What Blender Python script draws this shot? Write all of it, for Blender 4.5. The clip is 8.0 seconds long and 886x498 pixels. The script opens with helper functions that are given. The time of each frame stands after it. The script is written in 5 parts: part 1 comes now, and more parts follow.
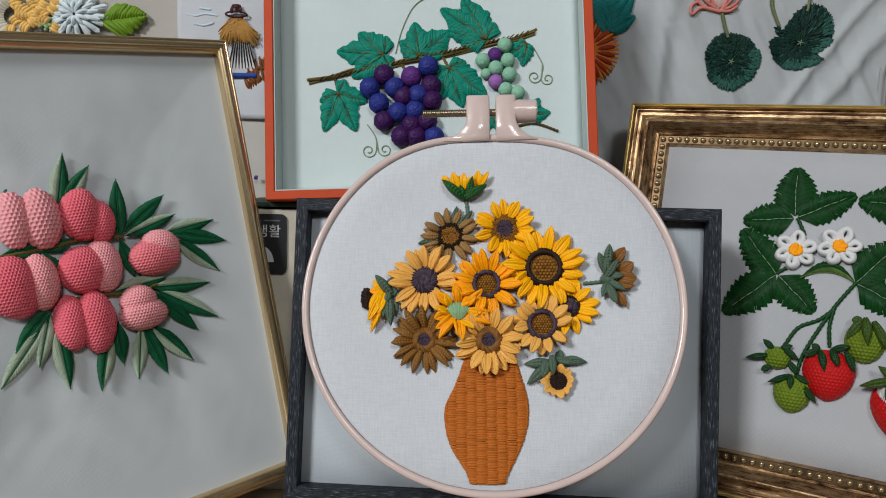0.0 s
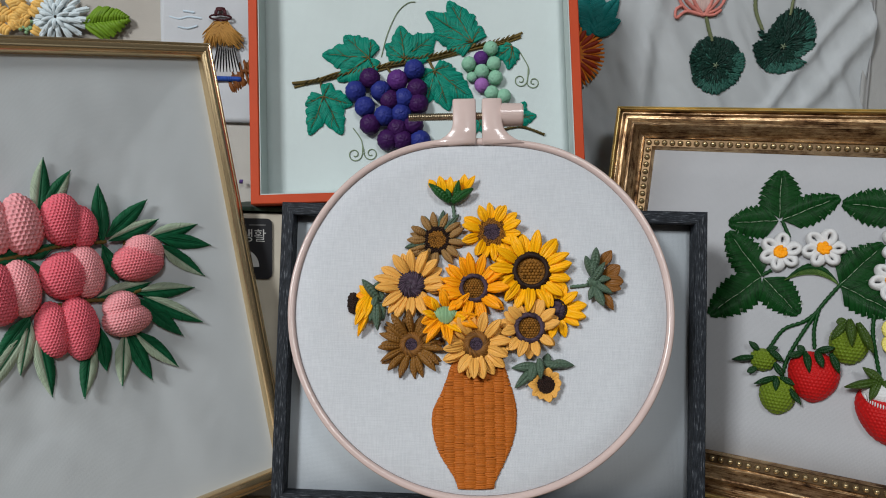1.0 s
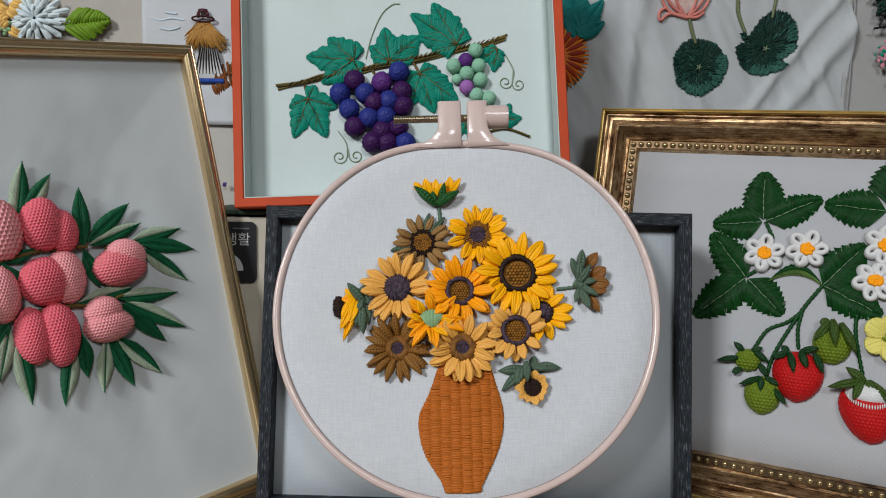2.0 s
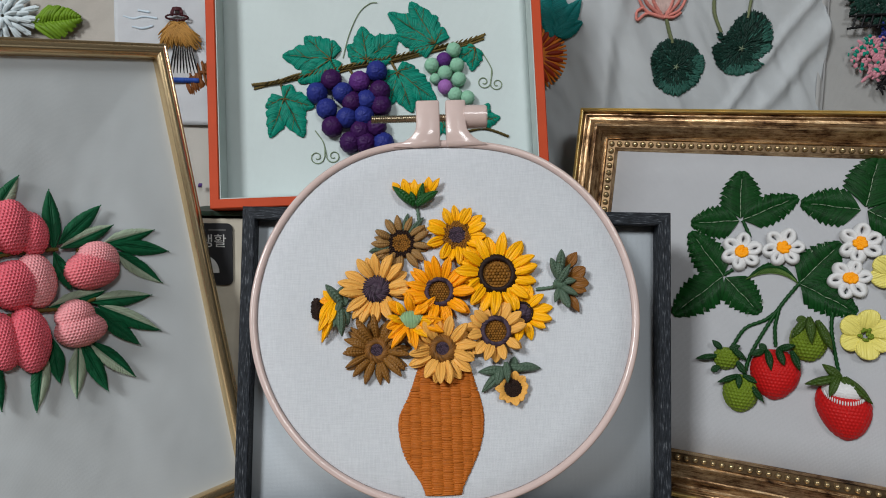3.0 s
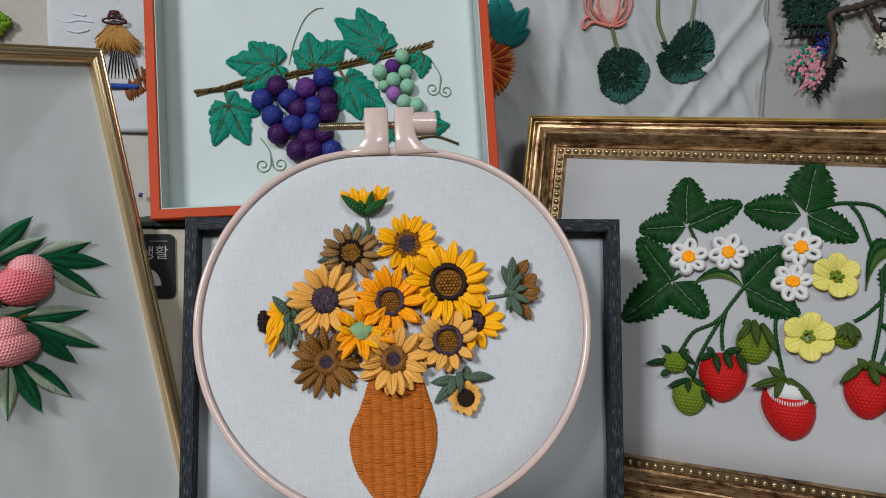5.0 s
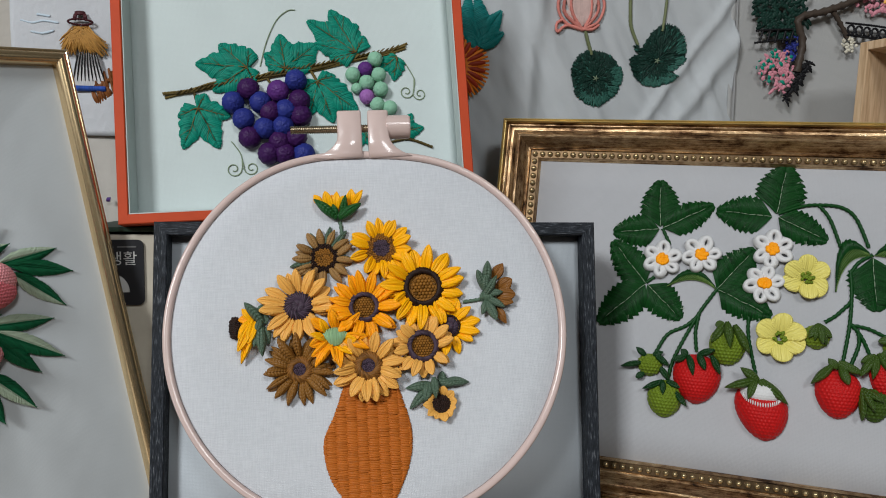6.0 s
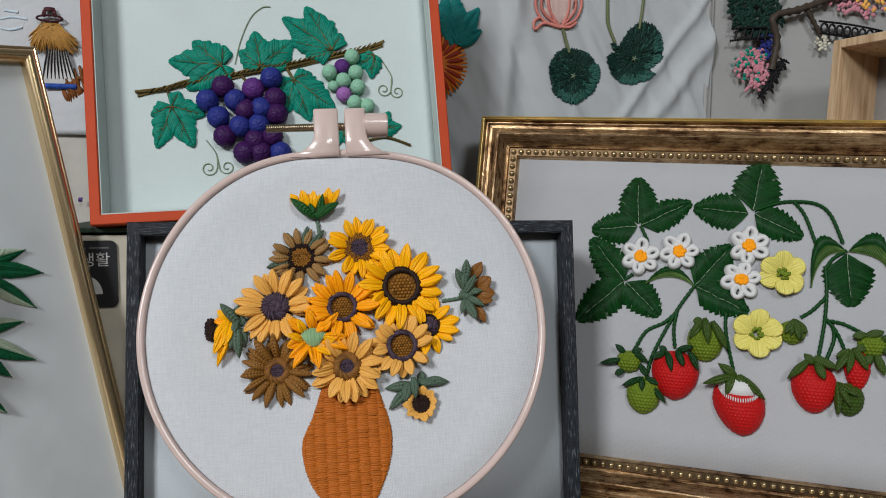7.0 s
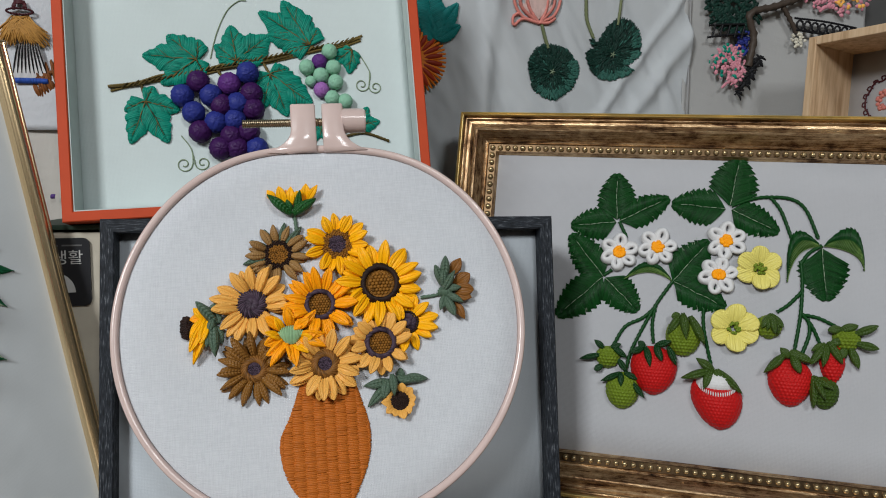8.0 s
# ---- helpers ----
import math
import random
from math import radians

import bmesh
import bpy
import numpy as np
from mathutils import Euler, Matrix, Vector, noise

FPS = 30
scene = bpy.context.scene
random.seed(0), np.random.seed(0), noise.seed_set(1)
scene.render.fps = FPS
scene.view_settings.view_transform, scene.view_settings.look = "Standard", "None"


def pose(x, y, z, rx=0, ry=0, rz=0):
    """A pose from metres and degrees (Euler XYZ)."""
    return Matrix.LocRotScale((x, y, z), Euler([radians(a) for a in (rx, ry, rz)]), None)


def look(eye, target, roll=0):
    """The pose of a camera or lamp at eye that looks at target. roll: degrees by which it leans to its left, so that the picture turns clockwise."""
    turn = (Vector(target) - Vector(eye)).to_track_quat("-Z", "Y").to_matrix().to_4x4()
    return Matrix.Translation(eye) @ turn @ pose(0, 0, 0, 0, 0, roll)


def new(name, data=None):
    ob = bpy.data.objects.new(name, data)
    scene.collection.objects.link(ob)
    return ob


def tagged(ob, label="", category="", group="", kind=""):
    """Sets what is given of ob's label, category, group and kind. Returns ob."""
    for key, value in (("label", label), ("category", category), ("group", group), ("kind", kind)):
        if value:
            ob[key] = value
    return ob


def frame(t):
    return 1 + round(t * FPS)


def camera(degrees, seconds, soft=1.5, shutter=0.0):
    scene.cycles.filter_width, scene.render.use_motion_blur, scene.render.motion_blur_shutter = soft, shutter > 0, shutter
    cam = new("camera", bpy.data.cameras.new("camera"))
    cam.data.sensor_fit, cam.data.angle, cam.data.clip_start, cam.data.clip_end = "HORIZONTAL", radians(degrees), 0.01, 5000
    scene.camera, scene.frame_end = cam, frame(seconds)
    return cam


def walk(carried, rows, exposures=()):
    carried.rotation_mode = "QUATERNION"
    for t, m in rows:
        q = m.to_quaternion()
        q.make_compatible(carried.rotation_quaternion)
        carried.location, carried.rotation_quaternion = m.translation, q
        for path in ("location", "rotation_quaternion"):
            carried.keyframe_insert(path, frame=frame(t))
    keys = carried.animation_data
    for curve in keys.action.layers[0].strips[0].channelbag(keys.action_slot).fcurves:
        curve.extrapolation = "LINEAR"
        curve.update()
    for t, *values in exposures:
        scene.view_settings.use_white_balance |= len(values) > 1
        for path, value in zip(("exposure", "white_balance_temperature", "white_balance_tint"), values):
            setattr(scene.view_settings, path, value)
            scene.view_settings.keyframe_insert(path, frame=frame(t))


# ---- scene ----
cam = camera(64.0, 8.0, soft=1.0)
ROWS = [
    (0, 0.0000, 0.0000, 0.1779, 84.00, -1.39, 0.15),
    (0.5, -0.0001, 0.0009, 0.1781, 84.13, -1.30, -0.42),
    (1, -0.0001, 0.0014, 0.1784, 84.25, -1.24, -0.95),
    (1.5, -0.0004, 0.0020, 0.1789, 84.36, -1.15, -1.48),
    (3, 0.0002, 0.0057, 0.1791, 84.41, -0.88, -3.81),
    (3.5, 0.0005, 0.0071, 0.1791, 84.54, -0.75, -4.75),
    (4, 0.0012, 0.0084, 0.1790, 84.71, -0.65, -5.85),
    (4.5, 0.0011, 0.0095, 0.1790, 84.89, -0.60, -6.80),
    (6, 0.0023, 0.0135, 0.1802, 85.24, -0.37, -9.74),
    (6.5, 0.0029, 0.0149, 0.1802, 85.15, -0.25, -10.64),
    (7, 0.0032, 0.0157, 0.1804, 85.09, -0.11, -11.41),
    (7.5, 0.0047, 0.0167, 0.1804, 84.94, -0.05, -12.30),
    (8, 0.0050, 0.0171, 0.1802, 84.80, -0.04, -12.91),
]
walk(cam, [(t, pose(x, y, z, a, b, c)) for t, x, y, z, a, b, c in ROWS])

# ---- light: two unseen lamps high up behind the camera, the brighter one to the left, the other an added fill, and a weak pale fill added to the right, in a closed room ----
world = bpy.data.worlds.new("world")
scene.world = world
world.use_nodes = True
world.node_tree.nodes["Background"].inputs[0].default_value = (0.75, 0.87, 1.0, 1)
world.node_tree.nodes["Background"].inputs[1].default_value = 0.3
scene.view_settings.exposure = 0.0


def area_lamp(name, eye, target, sx, sy, watts, colour):
    lamp = bpy.data.lights.new(name, "AREA")
    lamp.shape, lamp.size, lamp.size_y, lamp.energy, lamp.color = "RECTANGLE", sx, sy, watts, colour
    ob = new(name, lamp)
    ob.matrix_world = look(eye, target)
    return ob


area_lamp("lamp_panel", (-1.95, -2.07, 1.845), (0.03, 0.38, 0.12), 0.70, 0.70, 83, (0.96, 0.985, 1.0))
# fill lamp, added to brighten the gold frame's canvas and soften the shadows
area_lamp("lamp_panel", (0.47, -2.255, 1.803), (0.03, 0.38, 0.12), 0.55, 0.55, 25, (0.96, 0.985, 1.0))
# added fill, no window there: gives the gold rails something to reflect
area_lamp("window_light", (2.35, -1.1, 1.0), (0.0, 0.3, 0.2), 1.3, 1.2, 1.6, (0.80, 0.90, 1.0))


# ---- materials ----
def material(name, colour, rough=0.7, metal=0.0, **more):
    m = bpy.data.materials.new(name)
    m.use_nodes = True
    b = m.node_tree.nodes["Principled BSDF"]
    b.inputs["Base Color"].default_value = (*colour, 1)
    b.inputs["Roughness"].default_value = rough
    b.inputs["Metallic"].default_value = metal
    for key, value in more.items():
        b.inputs[key.replace("_", " ").title()].default_value = value
    return m


def node(m, kind, **inputs):
    n = m.node_tree.nodes.new(kind)
    for key, value in inputs.items():
        n.inputs[key.replace("_", " ").title()].default_value = value
    return n


def join(m, a, out, b, into):
    m.node_tree.links.new(a.outputs[out], b.inputs[into])


def bsdf(m):
    return m.node_tree.nodes["Principled BSDF"]


def coords(m, scale=(1, 1, 1), turn=(0, 0, 0)):
    c = m.node_tree.nodes.new("ShaderNodeTexCoord")
    p = m.node_tree.nodes.new("ShaderNodeMapping")
    p.inputs["Scale"].default_value = scale
    p.inputs["Rotation"].default_value = [radians(a) for a in turn]
    join(m, c, "Object", p, "Vector")
    return p


def ramp(m, a, out, stops):
    r = m.node_tree.nodes.new("ShaderNodeValToRGB")
    while len(r.color_ramp.elements) < len(stops):
        r.color_ramp.elements.new(0.5)
    for e, (at, col) in zip(r.color_ramp.elements, stops):
        e.position, e.color = at, (*col, 1)
    join(m, a, out, r, "Fac")
    return r


def noise_tex(m, scale, detail=4, stretch=(1, 1, 1), rough=0.55):
    n = node(m, "ShaderNodeTexNoise", scale=scale, detail=detail, roughness=rough)
    join(m, coords(m, stretch), "Vector", n, "Vector")
    return n


def bump(m, src, out, strength, distance, after=None):
    b = node(m, "ShaderNodeBump", strength=strength, distance=distance)
    join(m, src, out, b, "Height")
    if after:
        join(m, after, "Normal", b, "Normal")
    join(m, b, "Normal", bsdf(m), "Normal")
    return b


def scaled(c, k):
    return tuple(min(1.0, v * k) for v in c)


def cloth(name, colour, pitch=0.0007, mottling=0.04, relief=0.5, rough=0.9, sheen=0.0, slubs=0.0):
    """Plain weave: two crossed sets of threads with uneven thickness, and a slow mottling."""
    m = material(name, colour, rough)
    bsdf(m).inputs["Sheen Weight"].default_value = sheen
    k = 6.2832 / pitch / 20 * 1.0
    waves = []
    for turn in (0, 90):
        w = node(m, "ShaderNodeTexWave", scale=k, distortion=4.0, detail=3.0, detail_scale=0.6)
        join(m, coords(m, (1, 1, 1), (0, 0, turn)), "Vector", w, "Vector")
        waves.append(w)
    add = m.node_tree.nodes.new("ShaderNodeMath")
    add.operation = "ADD"
    join(m, waves[0], "Fac", add, 0)
    join(m, waves[1], "Fac", add, 1)
    slub = noise_tex(m, 1400, 2)
    slow = noise_tex(m, 22, 4)
    r = ramp(m, slow, "Fac", [(0.3, scaled(colour, 1 - mottling)), (0.7, scaled(colour, 1 + mottling * 0.6))])
    grain = m.node_tree.nodes.new("ShaderNodeMix")
    grain.data_type, grain.blend_type = "RGBA", "MULTIPLY"
    grain.inputs["Factor"].default_value = 0.16
    join(m, r, "Color", grain, 6)
    weave = ramp(m, add, "Value", [(0.2, (0.78, 0.78, 0.80)), (0.9, (1, 1, 1))])
    join(m, weave, "Color", grain, 7)
    last = grain
    for stretch in ((1, 0.07, 1), (0.07, 1, 1)) if slubs else ():
        uneven = noise_tex(m, 1700, 3, stretch, 0.6)
        tone = ramp(m, uneven, "Fac", [(0.38, (0.72, 0.73, 0.75)), (0.60, (1, 1, 1))])
        over = m.node_tree.nodes.new("ShaderNodeMix")
        over.data_type, over.blend_type = "RGBA", "MULTIPLY"
        over.inputs["Factor"].default_value = slubs
        join(m, last, 2, over, 6)
        join(m, tone, "Color", over, 7)
        last = over
    join(m, last, 2, bsdf(m), "Base Color")
    b = bump(m, add, "Value", relief * 0.6, 0.0002)
    bump(m, slub, "Fac", 0.35 * min(1.0, relief * 2), 0.0004, b)
    return m


def thread(name, colour, shift=0.22, rough=0.48, pitch=0.0011, unit=1.0):
    """Embroidery floss: lies in strands, each a little lighter or darker. unit: metres to one unit of the mesh."""
    m = material(name, colour, rough)
    bsdf(m).inputs["Specular IOR Level"].default_value = 0.16
    g = m.node_tree.nodes.new("ShaderNodeNewGeometry")
    n = node(m, "ShaderNodeTexNoise", scale=420, detail=3)
    join(m, coords(m, (unit, unit, unit)), "Vector", n, "Vector")
    s = m.node_tree.nodes.new("ShaderNodeMath")
    s.operation = "ADD"
    join(m, g, "Random Per Island", s, 0)
    join(m, n, "Fac", s, 1)
    w = node(m, "ShaderNodeTexWave", scale=6.2832 / pitch / 20, distortion=2.5, detail=2.0, detail_scale=1.0)
    join(m, coords(m, (unit, unit, unit)), "Vector", w, "Vector")
    if unit != 1.0:
        # petal meshes only: shade in the grooves between threads, painted into the colour
        deep = m.node_tree.nodes.new("ShaderNodeMath")
        deep.operation, deep.inputs[1].default_value, deep.inputs[2].default_value = "MULTIPLY_ADD", 0.20, 0.0
        join(m, w, "Fac", deep, 0)
        both = m.node_tree.nodes.new("ShaderNodeMath")
        both.operation = "ADD"
        join(m, s, "Value", both, 0)
        join(m, deep, "Value", both, 1)
        s = both
    r = ramp(m, s, "Value", [(0.25, scaled(colour, 1 - shift)), (0.62, colour), (1.0, scaled(colour, 1 + shift))])
    join(m, r, "Color", bsdf(m), "Base Color")
    if unit != 1.0:
        bump(m, w, "Fac", 0.24, 0.0003 / unit)
    else:
        bump(m, n, "Fac", 0.3, 0.0003)
    return m


def painted(name, colour, rough=0.4, grime=0.12, metal=0.0, relief=0.08):
    m = material(name, colour, rough, metal)
    n = noise_tex(m, 55, 5)
    r = ramp(m, n, "Fac", [(0.3, scaled(colour, 1 - grime)), (0.7, scaled(colour, 1 + grime * 0.5))])
    join(m, r, "Color", bsdf(m), "Base Color")
    fine = noise_tex(m, 900, 3)
    bump(m, fine, "Fac", relief, 0.0003)
    return m


M_TABLE = painted("table wood", (0.247, 0.172, 0.104), 0.45)
M_PLASTER = painted("wall paint", (0.0635, 0.0635, 0.062), 0.9)
M_FLOOR = painted("floor boards", (0.224, 0.165, 0.112), 0.5)
M_WHITE = painted("white ceiling", (0.284, 0.284, 0.276), 0.9)
M_HOOP = painted("pale pink plastic", (0.634, 0.493, 0.455), 0.18, 0.05, 0.0, 0.02)
M_ORANGE = painted("orange red lacquer", (0.523, 0.0635, 0.0165), 0.62, 0.08)
bsdf(M_ORANGE).inputs["Specular IOR Level"].default_value = 0.25
M_MINT = painted("pale mint inner side", (0.50, 0.57, 0.55), 0.8, 0.05)
M_CREAM = painted("cream card", (0.538, 0.493, 0.403), 0.8)
M_GREEN_BOARD = painted("dark green board", (0.0224, 0.0598, 0.0374), 0.6)
M_LABEL = painted("black label", (0.00896, 0.00972, 0.0134), 0.45, 0.1)
M_DIM_PRINT = painted("worn grey print", (0.12, 0.12, 0.12), 0.6)
M_PRINT = painted("white print", (0.56, 0.56, 0.545), 0.6)
M_STEEL = painted("aged steel", (0.373, 0.299, 0.202), 0.34, 0.3, 1.0)
M_HOOP_CLOTH = cloth("hoop linen", (0.63, 0.652, 0.684), 0.00075, 0.04, 0.45, slubs=0.24)
M_BOARD_CLOTH = cloth("pale blue white backing", (0.568, 0.62, 0.665), relief=0.2)
M_GRAPE_CLOTH = cloth("mint white cotton", (0.58, 0.655, 0.65), relief=0.25)
M_BERRY_CLOTH = cloth("off white cotton", (0.422, 0.429, 0.448), relief=0.3)
M_SATIN = cloth("grey satin", (0.59, 0.63, 0.648), 0.0005, 0.04, 0.1, 0.5)
M_WALL_CLOTH = cloth("white muslin", (0.448, 0.471, 0.485), relief=0.5)
M_PALE_LINEN = cloth("pale grey linen", (0.373, 0.373, 0.366), relief=0.6)
M_BEIGE_CLOTH = cloth("beige linen", (0.464, 0.433, 0.389), relief=0.6)
M_PAPER_CLOTH = cloth("white felt", (0.568, 0.59, 0.62), relief=0.5)


def frame_gold():
    m = material("brushed gold", (0.72, 0.54, 0.30), 0.22, 0.9)
    n = noise_tex(m, 300, 4, (0.03, 1, 1))
    r = ramp(m, n, "Fac", [(0.3, (0.66, 0.48, 0.26)), (0.7, (0.78, 0.60, 0.36))])
    join(m, r, "Color", bsdf(m), "Base Color")
    bump(m, n, "Fac", 0.02, 0.0002)
    return m


def frame_bronze():
    """Worn leaf: dark blotches, and fine streaks that run along the rail."""
    m = material("antique bronze leaf", (0.3, 0.2, 0.1), 0.38, 0.9)
    big = noise_tex(m, 48, 8, (0.6, 1.3, 1), 0.80)
    streak = noise_tex(m, 900, 4, (0.06, 1, 1), 0.65)
    both = m.node_tree.nodes.new("ShaderNodeMath")
    both.operation = "MULTIPLY_ADD"
    both.inputs[1].default_value = 0.42
    join(m, streak, "Fac", both, 0)
    join(m, big, "Fac", both, 2)
    r = ramp(m, both, "Value", [(0.55, (0.009, 0.006, 0.004)), (0.62, (0.11, 0.055, 0.026)), (0.71, (0.38, 0.24, 0.125)), (0.86, (0.74, 0.55, 0.33))])
    join(m, r, "Color", bsdf(m), "Base Color")
    f = noise_tex(m, 500, 5, (0.5, 1, 1))
    b = bump(m, f, "Fac", 0.35, 0.0008)
    bump(m, streak, "Fac", 0.35, 0.0008, b)
    rr = ramp(m, both, "Value", [(0.5, (0.5, 0.5, 0.5)), (0.9, (0.24, 0.24, 0.24))])
    join(m, rr, "Color", bsdf(m), "Roughness")
    return m


def frame_black():
    m = material("charcoal stained wood", (0.03, 0.035, 0.045), 0.6)
    bsdf(m).inputs["Specular IOR Level"].default_value = 0.22
    n = noise_tex(m, 1500, 3, (0.13, 1, 1), 0.6)
    r = ramp(m, n, "Fac", [(0.35, (0.007, 0.0085, 0.011)), (0.55, (0.021, 0.026, 0.034)), (0.63, (0.062, 0.070, 0.082)), (0.71, (0.16, 0.17, 0.185))])
    join(m, r, "Color", bsdf(m), "Base Color")
    bump(m, n, "Fac", 0.4, 0.0008)
    return m


def pine_wood():
    m = material("pale pine", (0.58, 0.40, 0.24), 0.55)
    n = noise_tex(m, 260, 5, (1, 0.07, 1), 0.6)
    r = ramp(m, n, "Fac", [(0.32, (0.40, 0.25, 0.13)), (0.5, (0.58, 0.40, 0.24)), (0.7, (0.68, 0.50, 0.32))])
    join(m, r, "Color", bsdf(m), "Base Color")
    bump(m, n, "Fac", 0.15, 0.0004)
    return m


M_PINE = pine_wood()
M_GOLD, M_BRONZE, M_BLACK = frame_gold(), frame_bronze(), frame_black()
M_BRIGHT_GOLD = painted("bright gold edge", (0.70, 0.52, 0.20), 0.28, 0.35, 0.6)
M_BEAD = painted("bronze bead", (0.52, 0.39, 0.21), 0.26, 0.5, 0.75)
M_CHANNEL = painted("dark bronze channel", (0.10, 0.062, 0.030), 0.42, 0.6, 0.8)


# ---- builders ----
MM = 0.001


def thing(name, label, category, m, group="", kind=""):
    ob = new(name)
    ob.matrix_world = m
    ob.empty_display_size = 0.01
    return tagged(ob, label, category, group, kind)


def link_mesh(name, mesh, mat, parent=None, label="", m=None):
    if mat and not mesh.materials:
        mesh.materials.append(mat)
    ob = new(name, mesh)
    ob.parent = parent
    if m is not None:
        ob.matrix_local = m
    return tagged(ob, label)


def part(name, bm, mat, parent=None, label="", m=None, smooth=False):
    mesh = bpy.data.meshes.new(name)
    bm.normal_update()
    bm.to_mesh(mesh)
    bm.free()
    if smooth:
        mesh.shade_smooth()
    return link_mesh(name, mesh, mat, parent, label, m)


def soup(name, verts, faces, mat, parent=None, label="", m=None, smooth=True):
    mesh = bpy.data.meshes.new(name)
    mesh.from_pydata([tuple(v) for v in verts], [], faces)
    mesh.update()
    if smooth:
        mesh.shade_smooth()
    return link_mesh(name, mesh, mat, parent, label, m)


def box(bm, x0, x1, y0, y1, z0, z1, bevel=0.0):
    made = bmesh.ops.create_cube(bm, size=1.0)["verts"]
    bmesh.ops.scale(bm, vec=(x1 - x0, y1 - y0, z1 - z0), verts=made)
    bmesh.ops.translate(bm, vec=((x0 + x1) / 2, (y0 + y1) / 2, (z0 + z1) / 2), verts=made)
    if bevel:
        edges = list({e for v in made for e in v.link_edges})
        bmesh.ops.bevel(bm, geom=edges, offset=bevel, segments=2, affect="EDGES", profile=0.6)
    return bm


def slab(x0, x1, y0, y1, z0, z1, bevel=0.0):
    return box(bmesh.new(), x0, x1, y0, y1, z0, z1, bevel)


def rail(length, profile, closed=True):
    """One mitred side of a picture frame along x, its outer edge on y = 0 and the picture towards +y.
    profile: (inset, height) pairs going round; the ends are cut at 45 degrees."""
    verts, faces, n = [], [], len(profile)
    cuts = max(2, int(length / 0.02))
    for i in range(cuts + 1):
        for a, h in profile:
            x0, x1 = -length / 2 + a, length / 2 - a
            verts.append((x0 + (x1 - x0) * i / cuts, a, h))
    for i in range(cuts):
        for j in range(n):
            k = (j + 1) % n
            faces.append((i * n + j, (i + 1) * n + j, (i + 1) * n + k, i * n + k))
    faces.append(tuple(range(n))), faces.append(tuple(cuts * n + j for j in reversed(range(n))))
    return verts, faces


def picture_frame(parent, w, h, profile, mat, name="frame_rail"):
    """Four mitred rails round a rectangle w by h whose bottom middle is the parent's origin; z comes out of the picture."""
    made = []
    for length, place in ((w, pose(0, 0, 0)), (h, pose(w / 2, h / 2, 0, 0, 0, 90)), (w, pose(0, h, 0, 0, 0, 180)), (h, pose(-w / 2, h / 2, 0, 0, 0, -90))):
        v, f = rail(length, profile)
        ob = soup(name, v, f, mat, parent, "", place, smooth=False)
        made.append(ob)
    return made


def sheet(x0, x1, y0, y1, cols, rows, height, thick=0.0006):
    """A cloth as a grid with a height for each place, and a little thickness."""
    v, f = [], []
    for j in range(rows + 1):
        for i in range(cols + 1):
            x, y = x0 + (x1 - x0) * i / cols, y0 + (y1 - y0) * j / rows
            v.append((x, y, height(x, y)))
    n = len(v)
    v += [(x, y, z - thick) for x, y, z in v]
    for j in range(rows):
        for i in range(cols):
            a = j * (cols + 1) + i
            b = a + cols + 1
            f.append((a, a + 1, b + 1, b))
            f.append((n + a, n + b, n + b + 1, n + a + 1))
    rim = [i for i in range(cols + 1)] + [j * (cols + 1) + cols for j in range(1, rows + 1)]
    rim += [rows * (cols + 1) + i for i in range(cols - 1, -1, -1)] + [j * (cols + 1) for j in range(rows - 1, 0, -1)]
    for a, b in zip(rim, rim[1:] + rim[:1]):
        f.append((b, a, n + a, n + b))
    return v, f


# ---- room and table ----
tagged(part("floor", slab(-2.4, 2.4, -3.6, 0.6, -0.83, -0.78), M_FLOOR), "brown boarded floor", "floor", kind="structure")
tagged(part("ceiling", slab(-2.4, 2.4, -3.6, 0.6, 2.2, 2.25), M_WHITE), "plain white ceiling", "ceiling", kind="structure")
tagged(part("wall_north", slab(-2.4, 2.4, 0.534, 0.6, -0.78, 2.2), M_PLASTER), "plain painted wall behind the display", "wall", kind="structure")
tagged(part("wall_south", slab(-2.4, 2.4, -3.7, -3.6, -0.78, 2.2), M_PLASTER), "plain painted wall", "wall", kind="structure")
tagged(part("wall_west", slab(-2.5, -2.4, -3.6, 0.6, -0.78, 2.2), M_PLASTER), "plain painted wall", "wall", kind="structure")
tagged(part("wall_east", slab(2.4, 2.5, -3.6, 0.6, -0.78, 2.2), M_PLASTER), "plain painted wall", "wall", kind="structure")

table = thing("table", "brown wooden table carrying the framed embroideries", "table", pose(0, 0.1, -0.794))
part("tabletop", slab(-0.7, 0.7, -0.25, 0.40, 0.74, 0.768, 0.003), M_TABLE, table)
for sx in (-0.64, 0.64):
    for sy in (-0.2, 0.35):
        part("leg", slab(sx - 0.025, sx + 0.025, sy - 0.025, sy + 0.025, 0.014, 0.74, 0.003), M_TABLE, table)
riser = thing("display_board", "thick brown wooden board lying flat on the table", "board", pose(0.03, 0.40, -0.026))
part("board", slab(-0.10, 0.13, -0.075, 0.034, 0, 0.0180, 0.001), M_TABLE, riser)
riser = thing("display_board", "thin brown wooden board under the bronze frame", "board", pose(0.2693, 0.3527, -0.026, 0, 0, -26.3))
part("board", slab(-0.11, 0.20, -0.03, 0.05, 0, 0.0092, 0.001), M_TABLE, riser)
